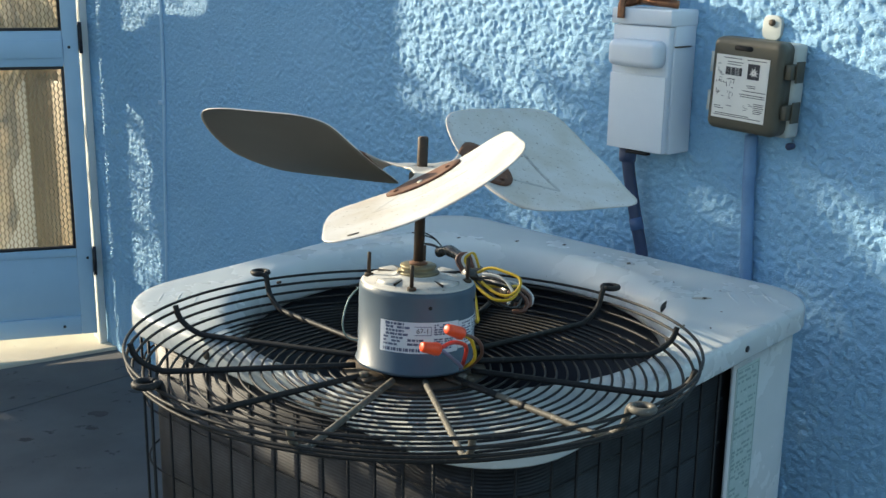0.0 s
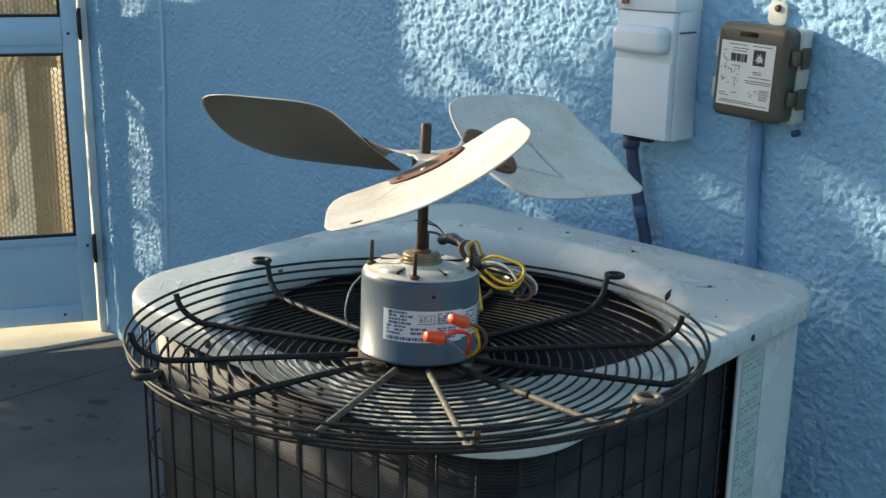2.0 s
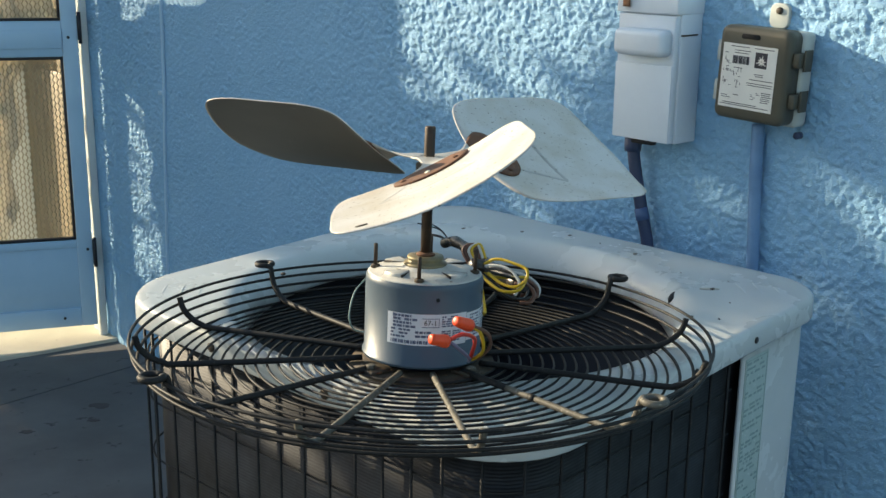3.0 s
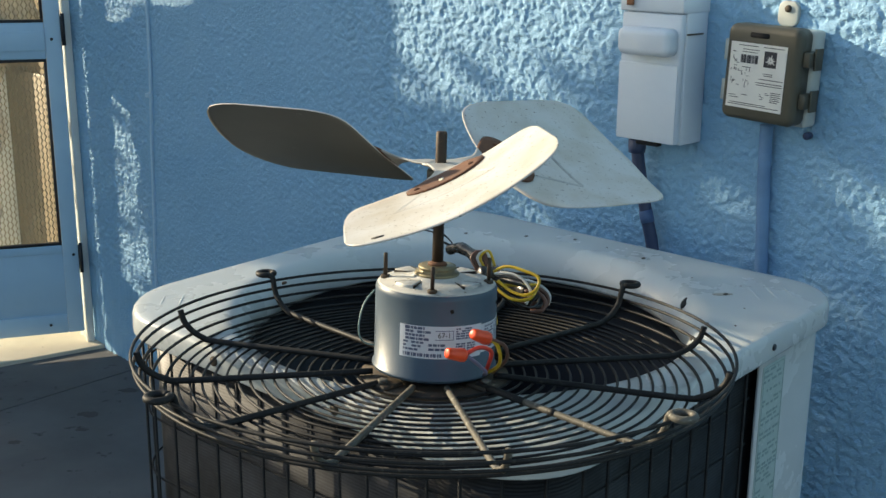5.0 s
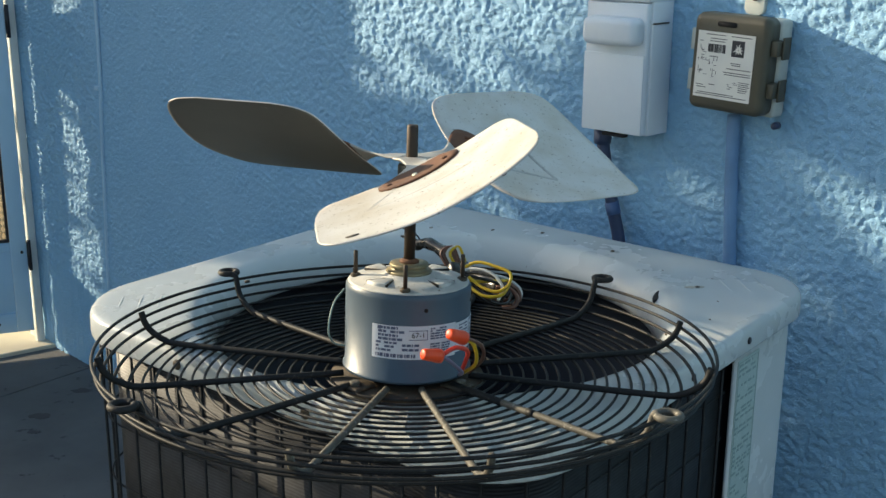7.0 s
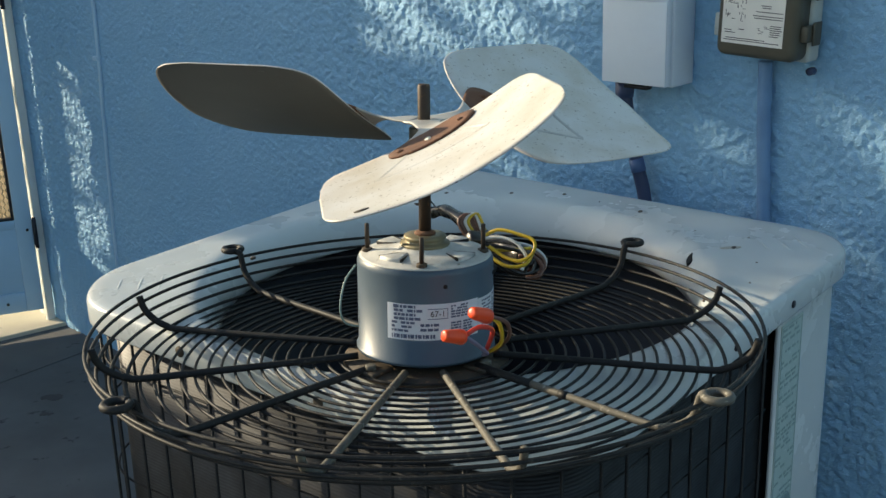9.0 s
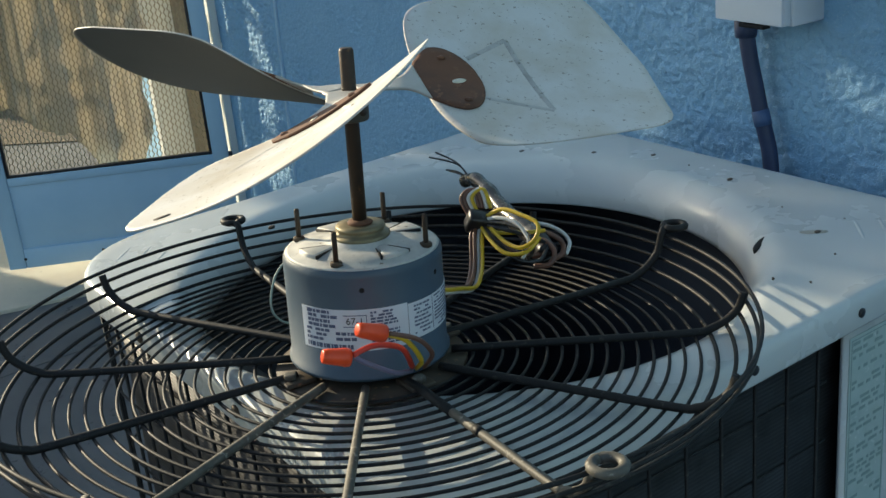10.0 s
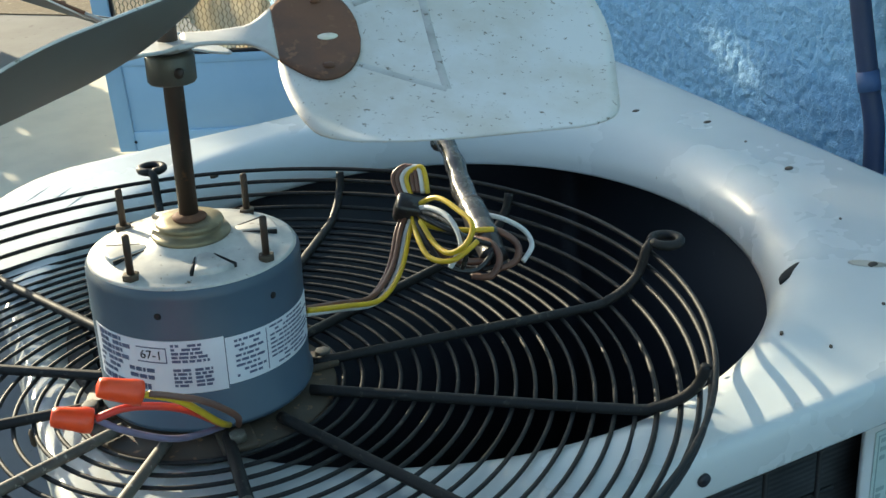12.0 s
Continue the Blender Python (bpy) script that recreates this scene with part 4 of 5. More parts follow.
S_KNOTS = (-0.120, -0.118, -0.113, -0.103, -0.076, -0.042, -0.014, 0.044, 0.075, 0.090, 0.098, 0.104, 0.107)
R_IN = (0.165, 0.130, 0.100, 0.080, 0.070, 0.065, 0.066, 0.071, 0.077, 0.083, 0.091, 0.105, 0.13)
R_OUT = (0.232, 0.245, 0.256, 0.264, 0.271, 0.280, 0.285, 0.281, 0.275, 0.268, 0.260, 0.245, 0.22)
for ang in (35.2, 155.2, 275.2):
    a = radians(ang)
    u, t = Vector((math.cos(a), math.sin(a), 0)), Vector((-math.sin(a), math.cos(a), 0))
    ns, nr = 44, 26
    ss = [-0.120 + 0.227 * (0.5 - 0.5 * math.cos(math.pi * (0.08 + 0.84 * i / ns))) for i in range(ns + 1)]
    ss = [-0.120 + 0.227 * (q - ss[0]) / (ss[-1] - ss[0]) for q in ss]
    verts, faces = [], []
    for side in (0.0008, -0.0006):
        for q in ss:
            ease = min(1.0, min(q - S_KNOTS[0], S_KNOTS[-1] - q) / 0.05)
            near = [q + d * ease for d in (-0.012, -0.006, 0.0, 0.006, 0.012)]
            r0, r1 = np.interp(near, S_KNOTS, R_IN).mean(), np.interp(near, S_KNOTS, R_OUT).mean()
            verts += [blade_point(u, t, r0 + (r1 - r0) * j / nr, q, side) for j in range(nr + 1)]
    half = (ns + 1) * (nr + 1)
    for i in range(ns):
        for j in range(nr):
            k = i * (nr + 1) + j
            faces += [(k, k + 1, k + nr + 2, k + nr + 1), (half + k, half + k + nr + 1, half + k + nr + 2, half + k + 1)]
    edge = [j for j in range(nr + 1)] + [(i + 1) * (nr + 1) - 1 for i in range(1, ns + 1)] + [ns * (nr + 1) + j for j in range(nr - 1, -1, -1)] + [i * (nr + 1) for i in range(ns - 1, 0, -1)]
    for p, q in zip(edge, edge[1:] + edge[:1]):
        faces.append((q, p, half + p, half + q))
    blade = part("blade", (verts, faces), ALUMINIUM, fan, "weathered speckled aluminium blade, shade painted underneath")
    blade.data.materials.append(BLADE_SHADE)
    # lower faces take the copy with the painted shade
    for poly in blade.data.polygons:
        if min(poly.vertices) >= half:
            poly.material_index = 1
    # pressed V-shaped ribs
    for r0, s0, r1, s1 in ((0.164, -0.068, 0.108, -0.030), (0.164, -0.068, 0.167, 0.043), (0.167, 0.043, 0.120, 0.024)):
        dr, ds = r1 - r0, s1 - s0
        L = math.hypot(dr, ds)
        vv, ff = [], []
        for k in range(9):
            for off, h in ((-0.0028, 0.0007), (-0.0014, 0.0014), (0.0014, 0.0014), (0.0028, 0.0007)):
                vv.append(blade_point(u, t, r0 + dr * k / 8 - ds / L * off, s0 + ds * k / 8 + dr / L * off, h))
        for k in range(8):
            for j in range(3):
                ff.append((4 * k + j, 4 * k + j + 1, 4 * k + j + 5, 4 * k + j + 4))
        part("pressed_rib", (vv, ff), GROOVE if ang < 90 else ALUMINIUM, blade)
    # oval drain hole near the tip edge
    hole = [blade_point(u, t, 0.250 + 0.003 * math.cos(b), -0.088 + 0.0065 * math.sin(b), h) for h in (0.0009, 0.0014) for b in np.linspace(0, 2 * math.pi, 15)[:-1]]
    if ang > 90:
        part("hole", (hole, [tuple(range(14, 28))] + [(i, (i + 1) % 14, 14 + (i + 1) % 14, 14 + i) for i in range(14)]), BRACKET, blade)
    # spider arm, twisting from the flat hub into a rusty ear on the blade
    def strip(r_list, width, tw):
        vv, ff = [], []
        m = 10
        for lift in (0.0032, 0.0010):
            for r in r_list:
                w = width(r)
                for k in range(m + 1):
                    q = w * (2 * k / m - 1) - 0.004 * min(1, max(0, (r - 0.06) / 0.05))
                    vv.append(blade_point(u, t, r, q, lift, tw(r)))
        h = len(r_list) * (m + 1)
        for i in range(len(r_list) - 1):
            for k in range(m):
                b = i * (m + 1) + k
                ff += [(b, b + m + 1, b + m + 2, b + 1), (h + b, h + b + 1, h + b + m + 2, h + b + m + 1)]
        e = list(range(m + 1)) + [(i + 1) * (m + 1) - 1 for i in range(1, len(r_list))] + [(len(r_list) - 1) * (m + 1) + k for k in range(m - 1, -1, -1)] + [i * (m + 1) for i in range(len(r_list) - 2, 0, -1)]
        for p, q in zip(e, e[1:] + e[:1]):
            ff.append((p, q, h + q, h + p))
        return vv, ff

    def twist(r):
        x = min(1, max(0.0, (r - 0.022) / 0.045))
        return x * x * (3 - 2 * x)

    def width(r):
        if r < 0.046:
            return 0.0175 - 0.007 * max(0, (r - 0.012)) / 0.034
        if r < 0.092:
            x = (r - 0.046) / 0.046
            return 0.0105 + 0.0355 * x * x * (3 - 2 * x)
        return 0.046 * math.sqrt(max(0.0004, 1 - ((r - 0.092) / 0.028) ** 2))

    part("arm", strip(list(np.linspace(0.008, 0.0665, 16)), width, twist), SPIDER, fan)
    ear = part("ear", strip(list(np.linspace(0.066, 0.104, 14)) + [0.109, 0.113, 0.116, 0.118, 0.1195], width, twist), RUST, fan, "rusty brown spider ear riveted to the blade")
    slot = [blade_point(u, t, 0.099 + 0.0066 * math.cos(b), -0.008 + 0.0032 * math.sin(b), h) for h in (0.0033, 0.0037) for b in np.linspace(0, 2 * math.pi, 15)[:-1]]
    part("slot", (slot, [tuple(range(14, 28))] + [(i, (i + 1) % 14, 14 + (i + 1) % 14, 14 + i) for i in range(14)]), CREAM, ear)
    for q in (-0.036, 0.028):
        c = blade_point(u, t, 0.096, q, 0.0030)
        part("rivet", moved(lathe([(0.004, -0.001), (0.0036, 0.0012), (0.0015, 0.002)], 10), Matrix.Translation(c)), RUST, ear)

# ---- taped wire bundle on the guard ----
bundle = thing("wire_bundle", Matrix.Identity(4), "taped bundle of yellow, brown and white wires on the guard", "wires")


def wire(pts, r, mat, name="wire", label=""):
    return part(name, tube(smooth_path(pts, 7), r, 8), mat, bundle, label)


K = Vector((0.037, 1.522, 0.906))
for i, (mat, dx, dz) in enumerate(((YELLOW, 0.004, 0.002), (WHITE_WIRE, 0.0, -0.001), (BROWN_WIRE, -0.004, 0.003), (BROWN_WIRE, -0.008, 0.0))):
    wire([(0.028 + dx * 0.3, 1.358, 0.897 + dz), (0.036 + dx, 1.392, 0.884 + dz), (0.043 + dx, 1.435, 0.868 + dz), (0.042 + dx, 1.475, 0.873 + dz), (0.038 + dx, 1.505, 0.893 + dz), K + Vector((dx, 0, 0)), K + Vector((-0.012 + dx, 0.012, 0.022)), K + Vector((0.0 + dx, 0.018, 0.03)), K + Vector((0.008 + dx, 0.008, 0.012))], 0.0021, mat)
knot = part("black_tape", moved(block(-0.014, 0.012, -0.009, 0.009, -0.012, 0.012, 0.004), Matrix.Translation(K) @ pose(0, 0, 0, 35, 18, 25)), BLACK_TAPE, bundle, "wrap of black electrical tape")
for mat, pts in (
    (YELLOW, [K, (0.062, 1.515, 0.922), (0.088, 1.500, 0.920), (0.104, 1.488, 0.915), (0.102, 1.479, 0.903), (0.088, 1.477, 0.894), (0.070, 1.489, 0.895), (0.052, 1.505, 0.905)]),
    (YELLOW, [K, (0.056, 1.512, 0.898), (0.085, 1.515, 0.896), (0.105, 1.528, 0.893)]),
    (YELLOW, [K, (0.050, 1.500, 0.896), (0.070, 1.478, 0.888), (0.092, 1.474, 0.890), (0.104, 1.496, 0.897)]),
    (WHITE_WIRE, [K, (0.058, 1.512, 0.914), (0.080, 1.500, 0.912), (0.094, 1.486, 0.898), (0.088, 1.476, 0.882)]),
    (WHITE_WIRE, [(0.078, 1.556, 0.892), (0.100, 1.560, 0.888), (0.118, 1.563, 0.878), (0.127, 1.556, 0.868), (0.124, 1.542, 0.860)]),
    (BROWN_WIRE, [(0.085, 1.540, 0.886), (0.104, 1.540, 0.886), (0.120, 1.540, 0.876), (0.122, 1.530, 0.866), (0.110, 1.520, 0.862)]),
    (BROWN_WIRE, [(0.090, 1.525, 0.884), (0.106, 1.520, 0.884), (0.116, 1.510, 0.876), (0.112, 1.500, 0.866), (0.096, 1.500, 0.864)]),
    (BROWN_WIRE, [K, (0.060, 1.500, 0.890), (0.082, 1.498, 0.878), (0.105, 1.515, 0.870)]),
    (BLACK_TAPE, [K, (0.058, 1.498, 0.894), (0.080, 1.486, 0.878), (0.102, 1.496, 0.872), (0.110, 1.520, 0.882)]),
    (BLACK_TAPE, [K, (0.060, 1.508, 0.904), (0.082, 1.502, 0.900), (0.100, 1.510, 0.890), (0.108, 1.524, 0.880)]),
    (BLACK_TAPE, [K, (0.054, 1.510, 0.888), (0.076, 1.508, 0.870), (0.098, 1.512, 0.864), (0.116, 1.526, 0.866)]),
    (SILVER_TAPE, [K, (0.066, 1.506, 0.910), (0.088, 1.494, 0.906), (0.098, 1.486, 0.892), (0.092, 1.490, 0.874)]),
):
    wire(pts, 0.0030 if mat == BROWN_WIRE else 0.0022, mat)
part("cable_sheath", tube(smooth_path([(0.098, 1.532, 0.880), (0.075, 1.565, 0.886), (0.050, 1.601, 0.890), (0.028, 1.637, 0.900), (0.006, 1.670, 0.905), (-0.011, 1.690, 0.897)], 6), 0.0100, 12, taper=lambda x: 1.15 - 0.4 * x + 0.08 * math.sin(x * 34)), SILVER_TAPE, bundle, "glossy dark cable sheath with a torn end")
part("black_tape", tube(smooth_path([(0.108, 1.518, 0.872), (0.092, 1.541, 0.881), (0.066, 1.578, 0.887)], 5), 0.0122, 12, taper=lambda x: 1.0 - 0.12 * abs(math.sin(x * 9))), BLACK_TAPE, bundle)
for e in ((-0.052, 1.690, 0.928), (-0.046, 1.700, 0.931), (-0.034, 1.698, 0.909), (-0.032, 1.706, 0.905)):
    wire([(-0.002, 1.680, 0.902), (-0.018, 1.690, 0.5 * (e[2] + 0.908)), e], 0.0011, BLACK_TAPE, "bare_end")

# ---- boxes and conduits on the wall ----
disc = thing("disconnect_box", WALL, "pale grey painted metal electrical disconnect box on the wall", "electrical box")
part("housing", block(-0.087, 0.041, 0.004, 0.064, 1.004, 1.252, 0.003), GREY_BOX, disc)
part("top_cap", block(-0.089, 0.043, 0.003, 0.080, 1.226, 1.254, 0.003), GREY_BOX, disc)
cover = part("cover", block(-0.085, 0.039, 0.0642, 0.078, 1.006, 1.2245, 0.003), GREY_BOX, disc)
part("lower_plate", block(-0.0845, 0.0385, 0.0782, 0.082, 1.0065, 1.140, 0.0015), GREY_BOX, cover)
part("hood", moved(prism(rounded_rect(0.108, 0.046, 0.013), 0, 0.030, 0.011), Matrix.Translation((-0.026, 0.078, 1.178)) @ pose(0, 0, 0, -90, 0, 0)), GREY_BOX, cover, "rounded raised hood on the cover")
part("latch", block(-0.050, -0.004, 0.066, 0.080, 0.999, 1.0045, 0.001), BLACK, disc)
part("side_seam", block(-0.0895, -0.0872, 0.02, 0.0645, 1.19, 1.1925, 0), BRACKET, disc)
for i, (x0, x1, z, y) in enumerate(((-0.075, 0.035, 1.262, 0.045), (-0.060, 0.040, 1.274, 0.055), (-0.070, 0.030, 1.284, 0.04))):
    c = mesh_object("copper_strap", tube(smooth_path([(x0, y, z), (x0 * 0.4, y + 0.014, z + 0.004), (x1 * 0.4, y - 0.008, z + 0.003), (x1, y + 0.012, z - 0.002)], 6), 0.0075, 10), COPPER)
    c.matrix_world = WALL
    tagged(c, "short aged copper tube lying on the disconnect box", "copper tube", "copper tubes")
stub = mesh_object("copper_strap", tube(smooth_path([(0.020, 0.075, 1.27), (0.019, 0.083, 1.258), (0.018, 0.085, 1.236)], 5), 0.0065, 10), COPPER)
stub.matrix_world = WALL
tagged(stub, "short copper tube end hanging over the disconnect box", "copper tube", "copper tubes")


def conduit(name, pts, r, mat, label, ribs=False):
    path = smooth_path(pts, 14)
    c = thing(name, WALL, label, "conduit")
    part("pipe", tube(path, r, 14, taper=(lambda x: 1 + 0.03 * math.sin(x * 420)) if ribs else None), mat, c)
    return c


flex = conduit("flexible_conduit", [(0.024, 0.040, 1.004), (0.019, 0.036, 0.95), (0.000, 0.030, 0.858), (-0.018, 0.030, 0.79), (-0.04, 0.05, 0.66), (-0.06, 0.11, 0.50), (-0.07, 0.2, 0.42)], 0.0115, DARK_PIPE, "dark navy flexible conduit with a band of tape")
part("fitting", moved(lathe([(0.015, 0.975), (0.016, 0.985), (0.016, 1.003)], 16), Matrix.Translation((0.023, 0.039, 0))), DARK_PIPE, flex)
part("tape_band", tube([(0.0035, 0.0305, 0.870), (0.0, 0.030, 0.858), (-0.003, 0.030, 0.848)], 0.0128, 14), TAPE, flex, "band of grey-blue tape")
conduit("conduit", [(-0.222, 0.018, 1.052), (-0.224, 0.016, 0.95), (-0.232, 0.015, 0.8), (-0.245, 0.016, 0.5), (-0.25, 0.016, GROUND)], 0.0110, PIPE_BLUE, "blue painted conduit running down the wall")
thin = conduit("cable_run", [(1.815, 0.004, 2.7), (1.82, 0.004, 1.15), (1.842, 0.004, 0.7), (1.864, 0.004, 0.3), (1.87, 0.004, GROUND)], 0.0055, BLUE_PAINT, "thin blue painted cable running down the wall")
part("clip", block(1.824, 1.848, 0.001, 0.014, 0.880, 0.892, 0.002), BLUE_PAINT, thin)

nid = thing("interface_box", WALL @ Matrix.Translation((0.004, 0, 0.0)) @ Matrix.Translation((-0.238, 0, 1.139)) @ pose(0, 0, 0, 0, -2.2) @ Matrix.Translation((0.238, 0, -1.139)), "olive grey plastic utility box with a white printed label", "utility box")
part("back_box", block(-0.308, -0.180, 0.003, 0.038, 1.060, 1.212, 0.006), PALE_PLASTIC, nid, "pale grey plastic back box")
ear_geo = moved(prism(rounded_rect(0.036, 0.040, 0.012), 0, 0.008, 0.002), Matrix.Translation((-0.240, 0.003, 1.232)) @ pose(0, 0, 0, -90))
lug = part("mounting_lug", ear_geo, PALE_PLASTIC, nid)
part("screw", moved(lathe([(0.006, 0), (0.0055, 0.003), (0.002, 0.004)], 12), Matrix.Translation((-0.240, 0.011, 1.240)) @ pose(0, 0, 0, -90)), BRACKET, lug)
lid = part("cover", moved(prism(rounded_rect(0.132, 0.152, 0.014), 0.0, 0.034, 0.010), Matrix.Translation((-0.238, 0.0385, 1.139)) @ pose(0, 0, 0, -90)), OLIVE_PLASTIC, nid, "olive grey plastic cover")
part("grip_recess", moved(prism(rounded_rect(0.034, 0.008, 0.0035), 0, 0.0008), Matrix.Translation((-0.232, 0.0725, 1.200)) @ pose(0, 0, 0, -90)), BLACK, lid)
for z in (1.170, 1.105):
    part("latch", join(block(-0.1715, -0.1655, 0.030, 0.060, z - 0.014, z + 0.014, 0.0015), block(-0.169, -0.158, 0.042, 0.054, z - 0.017, z + 0.017, 0.0015)), PALE_PLASTIC, nid, "pale clip on the cover edge")
    part("hinge_lug", join(block(-0.316, -0.3045, 0.036, 0.062, z - 0.012, z + 0.012, 0.002), block(-0.320, -0.3165, 0.028, 0.05, z - 0.017, z + 0.017, 0.001)), OLIVE_PLASTIC, nid)
part("knob", moved(lathe([(0.006, 0), (0.006, 0.012), (0.003, 0.014)], 12), Matrix.Translation((-0.305, 0.012, 1.046)) @ pose(0, 0, 0, -90)), DARK_PIPE, nid)
LY = 0.0727
paper = part("label", block(-0.2835, -0.1825, LY, LY + 0.0006, 1.083, 1.187, 0), LABEL, lid, "white printed instruction label", smooth=False)
rng = random.Random(11)
ink = []


def bar(x0, x1, z0, z1):
    ink.append(block(-x1, -x0, LY + 0.0007, LY + 0.0010, z0, z1, 0))


for k in range(22):
    bar(0.2025 + 0.00145 * k, 0.2025 + 0.00145 * k + rng.choice((0.0005, 0.0009, 0.0012)), 1.155, 1.168)
for x0, x1, zz in ((0.197, 0.232, 1.182), (0.242, 0.278, 1.182), (0.205, 0.235, 1.176), (0.205, 0.232, 1.172), (0.245, 0.262, 1.141), (0.247, 0.262, 1.138), (0.238, 0.281, 1.132), (0.233, 0.281, 1.126), (0.235, 0.281, 1.1225), (0.262, 0.280, 1.113), (0.262, 0.279, 1.110), (0.262, 0.281, 1.107), (0.262, 0.278, 1.104), (0.262, 0.279, 1.101), (0.262, 0.276, 1.098), (0.190, 0.255, 1.0905), (0.187, 0.278, 1.0875), (0.187, 0.193, 1.171), (0.206, 0.222, 1.148), (0.187, 0.199, 1.102), (0.210, 0.220, 1.104), (0.188, 0.205, 1.0985)):
    bar(x0, x1, zz, zz + 0.0011)
for cx, cz, w, h in ((0.193, 1.155, 0.010, 0.012), (0.193, 1.144, 0.016, 0.006), (0.214, 1.138, 0.016, 0.008), (0.193, 1.124, 0.016, 0.014), (0.214, 1.120, 0.013, 0.014), (0.248, 1.106, 0.012, 0.012)):
    for k in range(7):
        x, zz = cx + rng.uniform(-w, w) / 2, cz + rng.uniform(-h, h) / 2
        if rng.random() < 0.5:
            bar(x, x + rng.uniform(0.003, 0.007), zz, zz + 0.0008)
        else:
            bar(x, x + 0.0008, zz, zz + rng.uniform(0.003, 0.007))
tagged(part("print", join(*ink), INK, paper, smooth=False), kind="stuff")
part("emblem", block(-0.2665, -0.2445, LY + 0.0007, LY + 0.0011, 1.152, 1.177, 0), INK, paper, "black square emblem", smooth=False)
star = []
for k in range(9):
    a = radians(20 + 40 * k)
    r = 0.0075 + 0.003 * (k % 3) / 2
    star.append(([(-0.2565 + 0.0022 * math.cos(a + 1.2), LY + 0.0013, 1.163 + 0.0022 * math.sin(a + 1.2)), (-0.2565 + r * math.cos(a), LY + 0.0013, 1.163 + r * math.sin(a)), (-0.2565 + 0.0022 * math.cos(a - 1.2), LY + 0.0013, 1.163 + 0.0022 * math.sin(a - 1.2))], [(0, 1, 2)]))
part("emblem_burst", join(*star), LABEL, paper, smooth=False)

# ---- towards the sun: garden wall and an unseen tree added for shade ----
gw = mesh_object("garden_wall", block(-8.0, -3.2, 8.0, 8.2, GROUND, 1.7, 0.01), CREAM)
tagged(gw, "cream painted garden wall beyond the yard", "wall", kind="structure")
U = Vector((-SUN.y, SUN.x, 0)).normalized() * -1
V = SUN.cross(U).normalized()
if V.z < 0:
    V = -V


def leaves(name, spots, label, category, size, seed, depth):
    """Many small folded leaves at spots (u, v) across the sun's way, spread in depth."""
    rng = random.Random(seed)
    verts, faces = [], []
    for u, v, d in spots:
        c = U * u + V * v + SUN * (depth + d)
        q = Euler((rng.uniform(0, 6.3), rng.uniform(0, 6.3), rng.uniform(0, 6.3))).to_matrix()
        L, w = size * rng.uniform(0.7, 1.3), size * rng.uniform(0.28, 0.45)
        k = len(verts)
        verts += [c + q @ Vector(p) for p in ((-L / 2, 0, 0), (0, -w, 0.2 * w), (L / 2, 0, 0), (0, w, 0.2 * w), (0, 0, -0.1 * w))]
        faces += [(k, k + 1, k + 4), (k + 1, k + 2, k + 4), (k + 2, k + 3, k + 4), (k + 3, k, k + 4)]
    return verts, faces


# openings placed so that sun spots land on the wall and the coil
GAPS = ((2.14, 0.52, 0.030, 0.035), (1.99, 0.752, 0.034, 0.018), (1.892, 0.858, 0.040, 0.034), (1.945, 0.80, 0.010, 0.06), (1.902, 0.69, 0.016, 0.07), (1.858, 0.83, 0.03, 0.06), (1.893, 0.458, 0.026, 0.022), (1.03, 0.34, 0.06, 0.06), (0.92, 0.37, 0.05, 0.05))


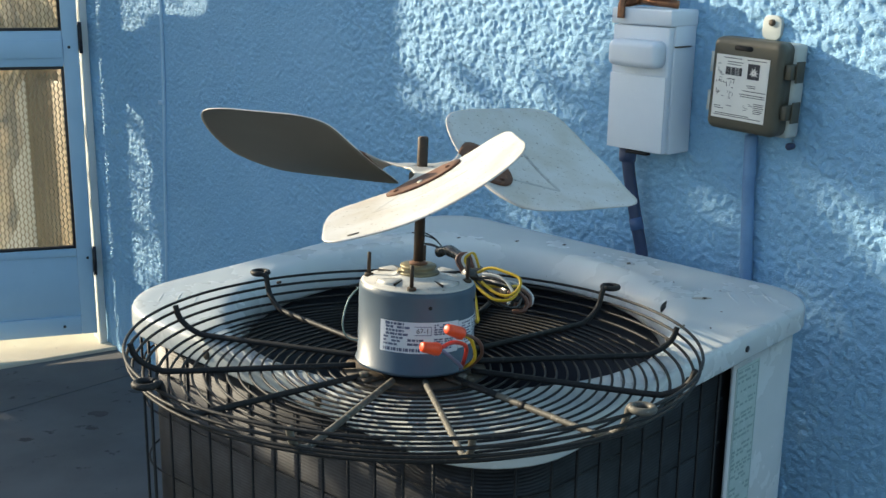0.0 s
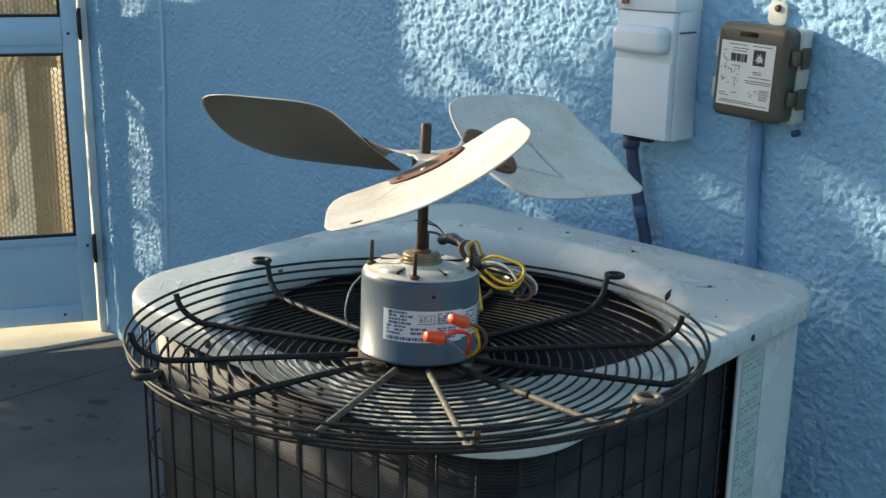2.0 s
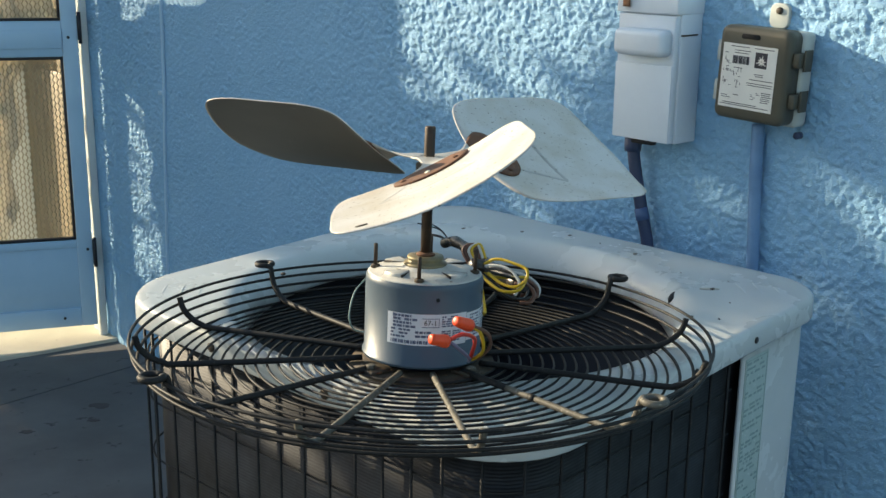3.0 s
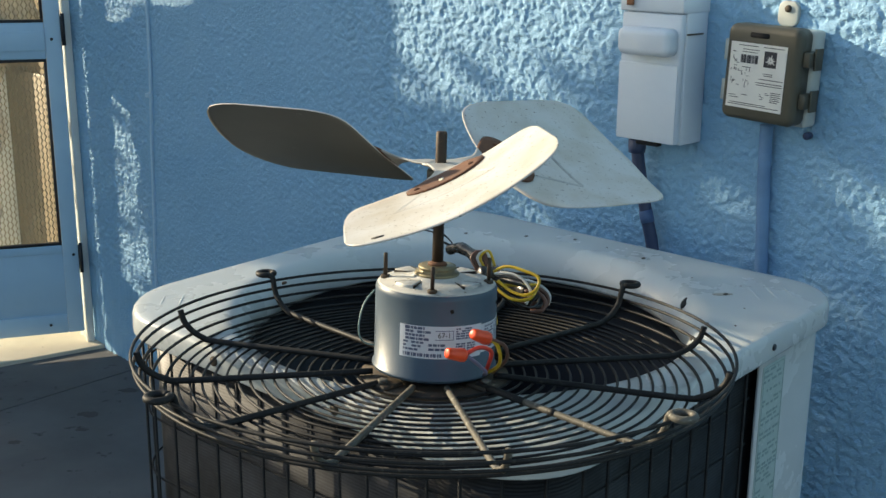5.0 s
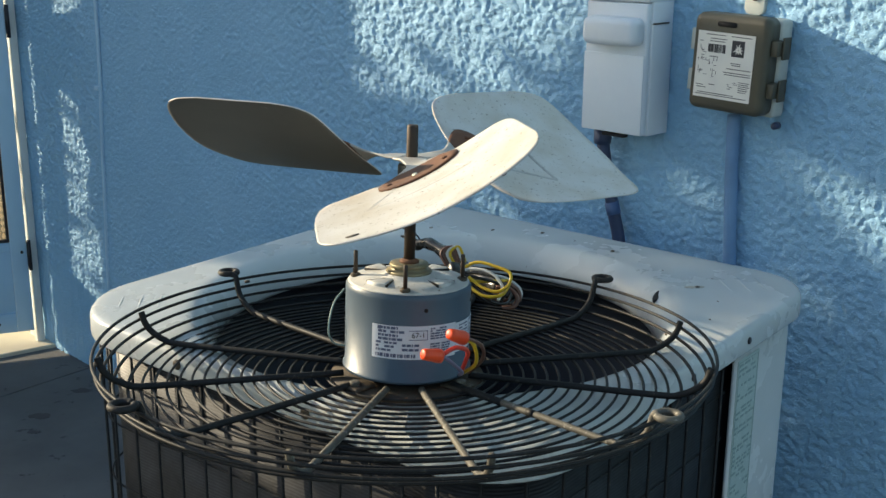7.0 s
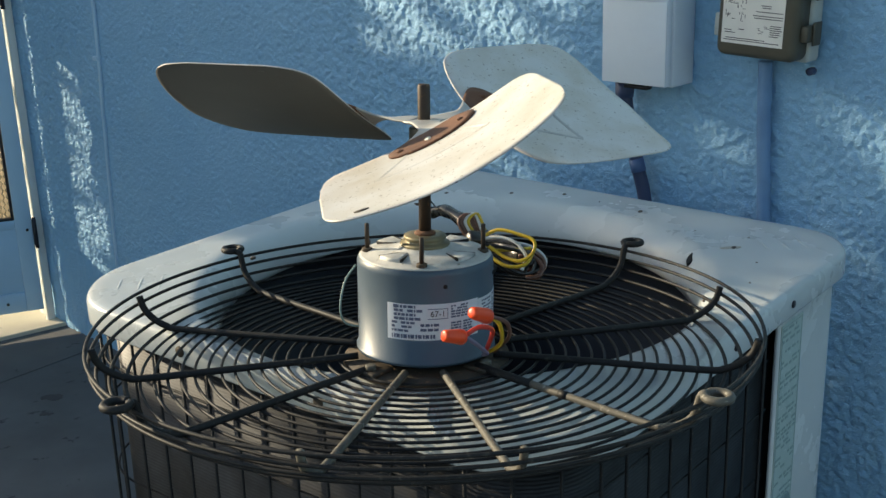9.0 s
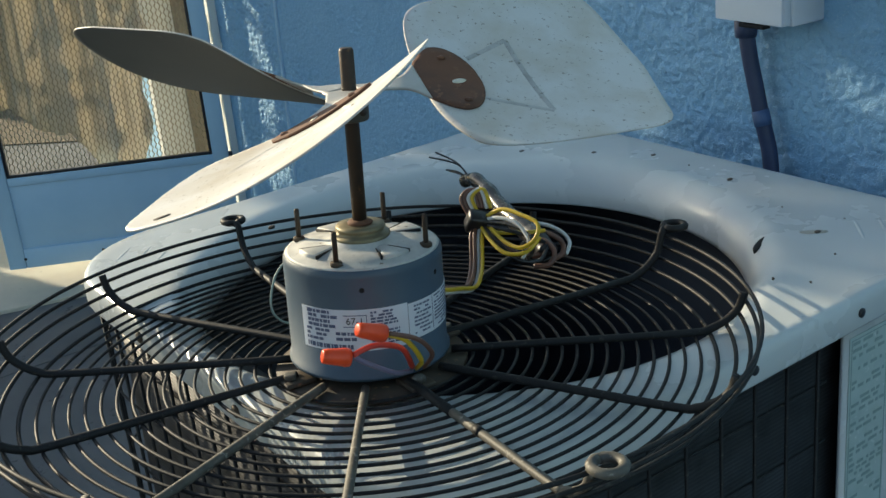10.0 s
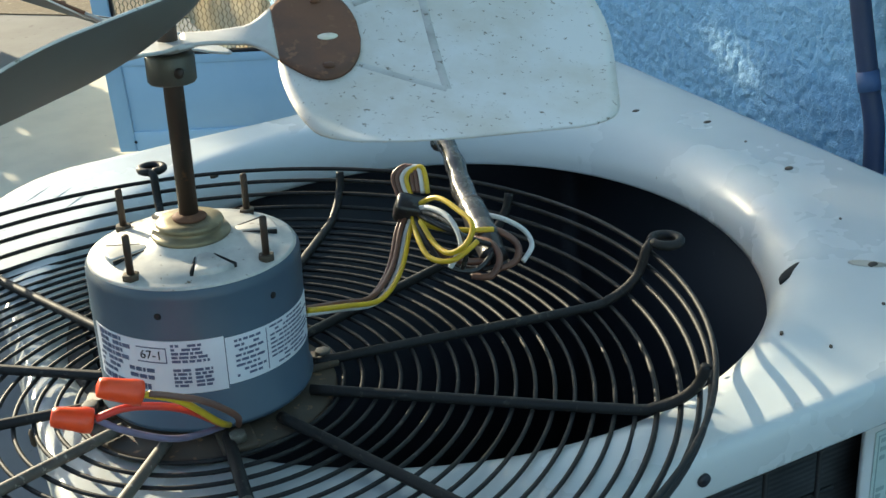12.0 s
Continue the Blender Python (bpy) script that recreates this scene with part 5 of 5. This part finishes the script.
def shaded(u, v):
    """Where the crown is thick; elsewhere gaps shaped to let sun patches through."""
    if u > 2.34:
        if v < -1.02 and u < 2.62:
            return 1.0
        return 0.0 if v < -0.62 or v > 0.75 else (0.10 if v < 0.2 else 0.17) * (0.6 + 0.6 * math.sin(u * 41) * math.sin(v * 29 + 1))
    for gu, gv, ru, rv in GAPS:
        if ((u - gu) / ru) ** 2 + ((v - gv) / rv) ** 2 < 1:
            return 0.0
    edge = 0.03 * math.sin(u * 23) + 0.02 * math.sin(u * 51 + 1)
    if v > 1.035 and u < 2.06:
        return 0.0
    if u > 2.055:
        low = np.interp(u, (2.055, 2.075, 2.116, 2.20, 2.26, 2.34), (0.92, 0.87, 0.755, 0.64, 0.575, 0.60))
        if v > low + 0.5 * edge:
            return 0.07 if abs(v - 0.73 - 0.9 * (2.22 - u)) < 0.03 else (0.0 if u > 2.16 or v > low + 0.08 else 0.03)
    if 1.245 < u < 1.36 and 0.64 < v < 0.775:
        return 1.0
    if u < 1.74 and v > 0.40 + edge:
        if u < 1.12 and v < 0.53:
            return 0.20 + 0.35 * (math.sin(u * 63 + v * 20) > 0.0)
        return 0.006 if u < 1.47 or v > 0.85 else 0.36
    return 1.0


tree = thing("tree", Matrix.Identity(4), "unseen leafy green tree, added to throw dappled shade on the yard", "tree")
rng = random.Random(21)
DEPTH = 6.5
spots = []
for _ in range(69000):
    u, v, d = rng.uniform(-1.2, 2.92), rng.uniform(-2.1, 1.06), rng.uniform(-0.35, 0.35)
    if rng.random() < shaded(u, v) and (U * u + V * v + SUN * (DEPTH + d)).z > GROUND + 0.05:
        spots.append((u, v, d))
tagged(part("crown", leaves("crown", spots, "", "", 0.075, 3, DEPTH), LEAF, tree, smooth=False), kind="stuff")
foot = U * 0.4 + SUN * DEPTH
foot.z = GROUND
part("trunk", tube(smooth_path([foot, foot + Vector((0.05, 0.03, 0.7)), foot + Vector((0.0, 0.1, 1.4)), foot + Vector((0.1, 0.2, 2.2))], 6), 0.09, 12, taper=lambda x: 1.2 - 0.6 * x), BARK, tree)
for du, dv in ((-0.9, 0.1), (0.9, -0.2), (1.5, 0.2), (-0.5, -0.7), (0.8, -0.9)):
    a = foot + Vector((0.0, 0.1, 1.3))
    b = U * (0.4 + du) + V * (dv - 0.1) + SUN * DEPTH
    part("limb", tube(smooth_path([a, a.lerp(b, 0.5) + Vector((0, 0, 0.12)), b], 6), 0.035, 8, taper=lambda x: 1.1 - 0.8 * x), BARK, tree)
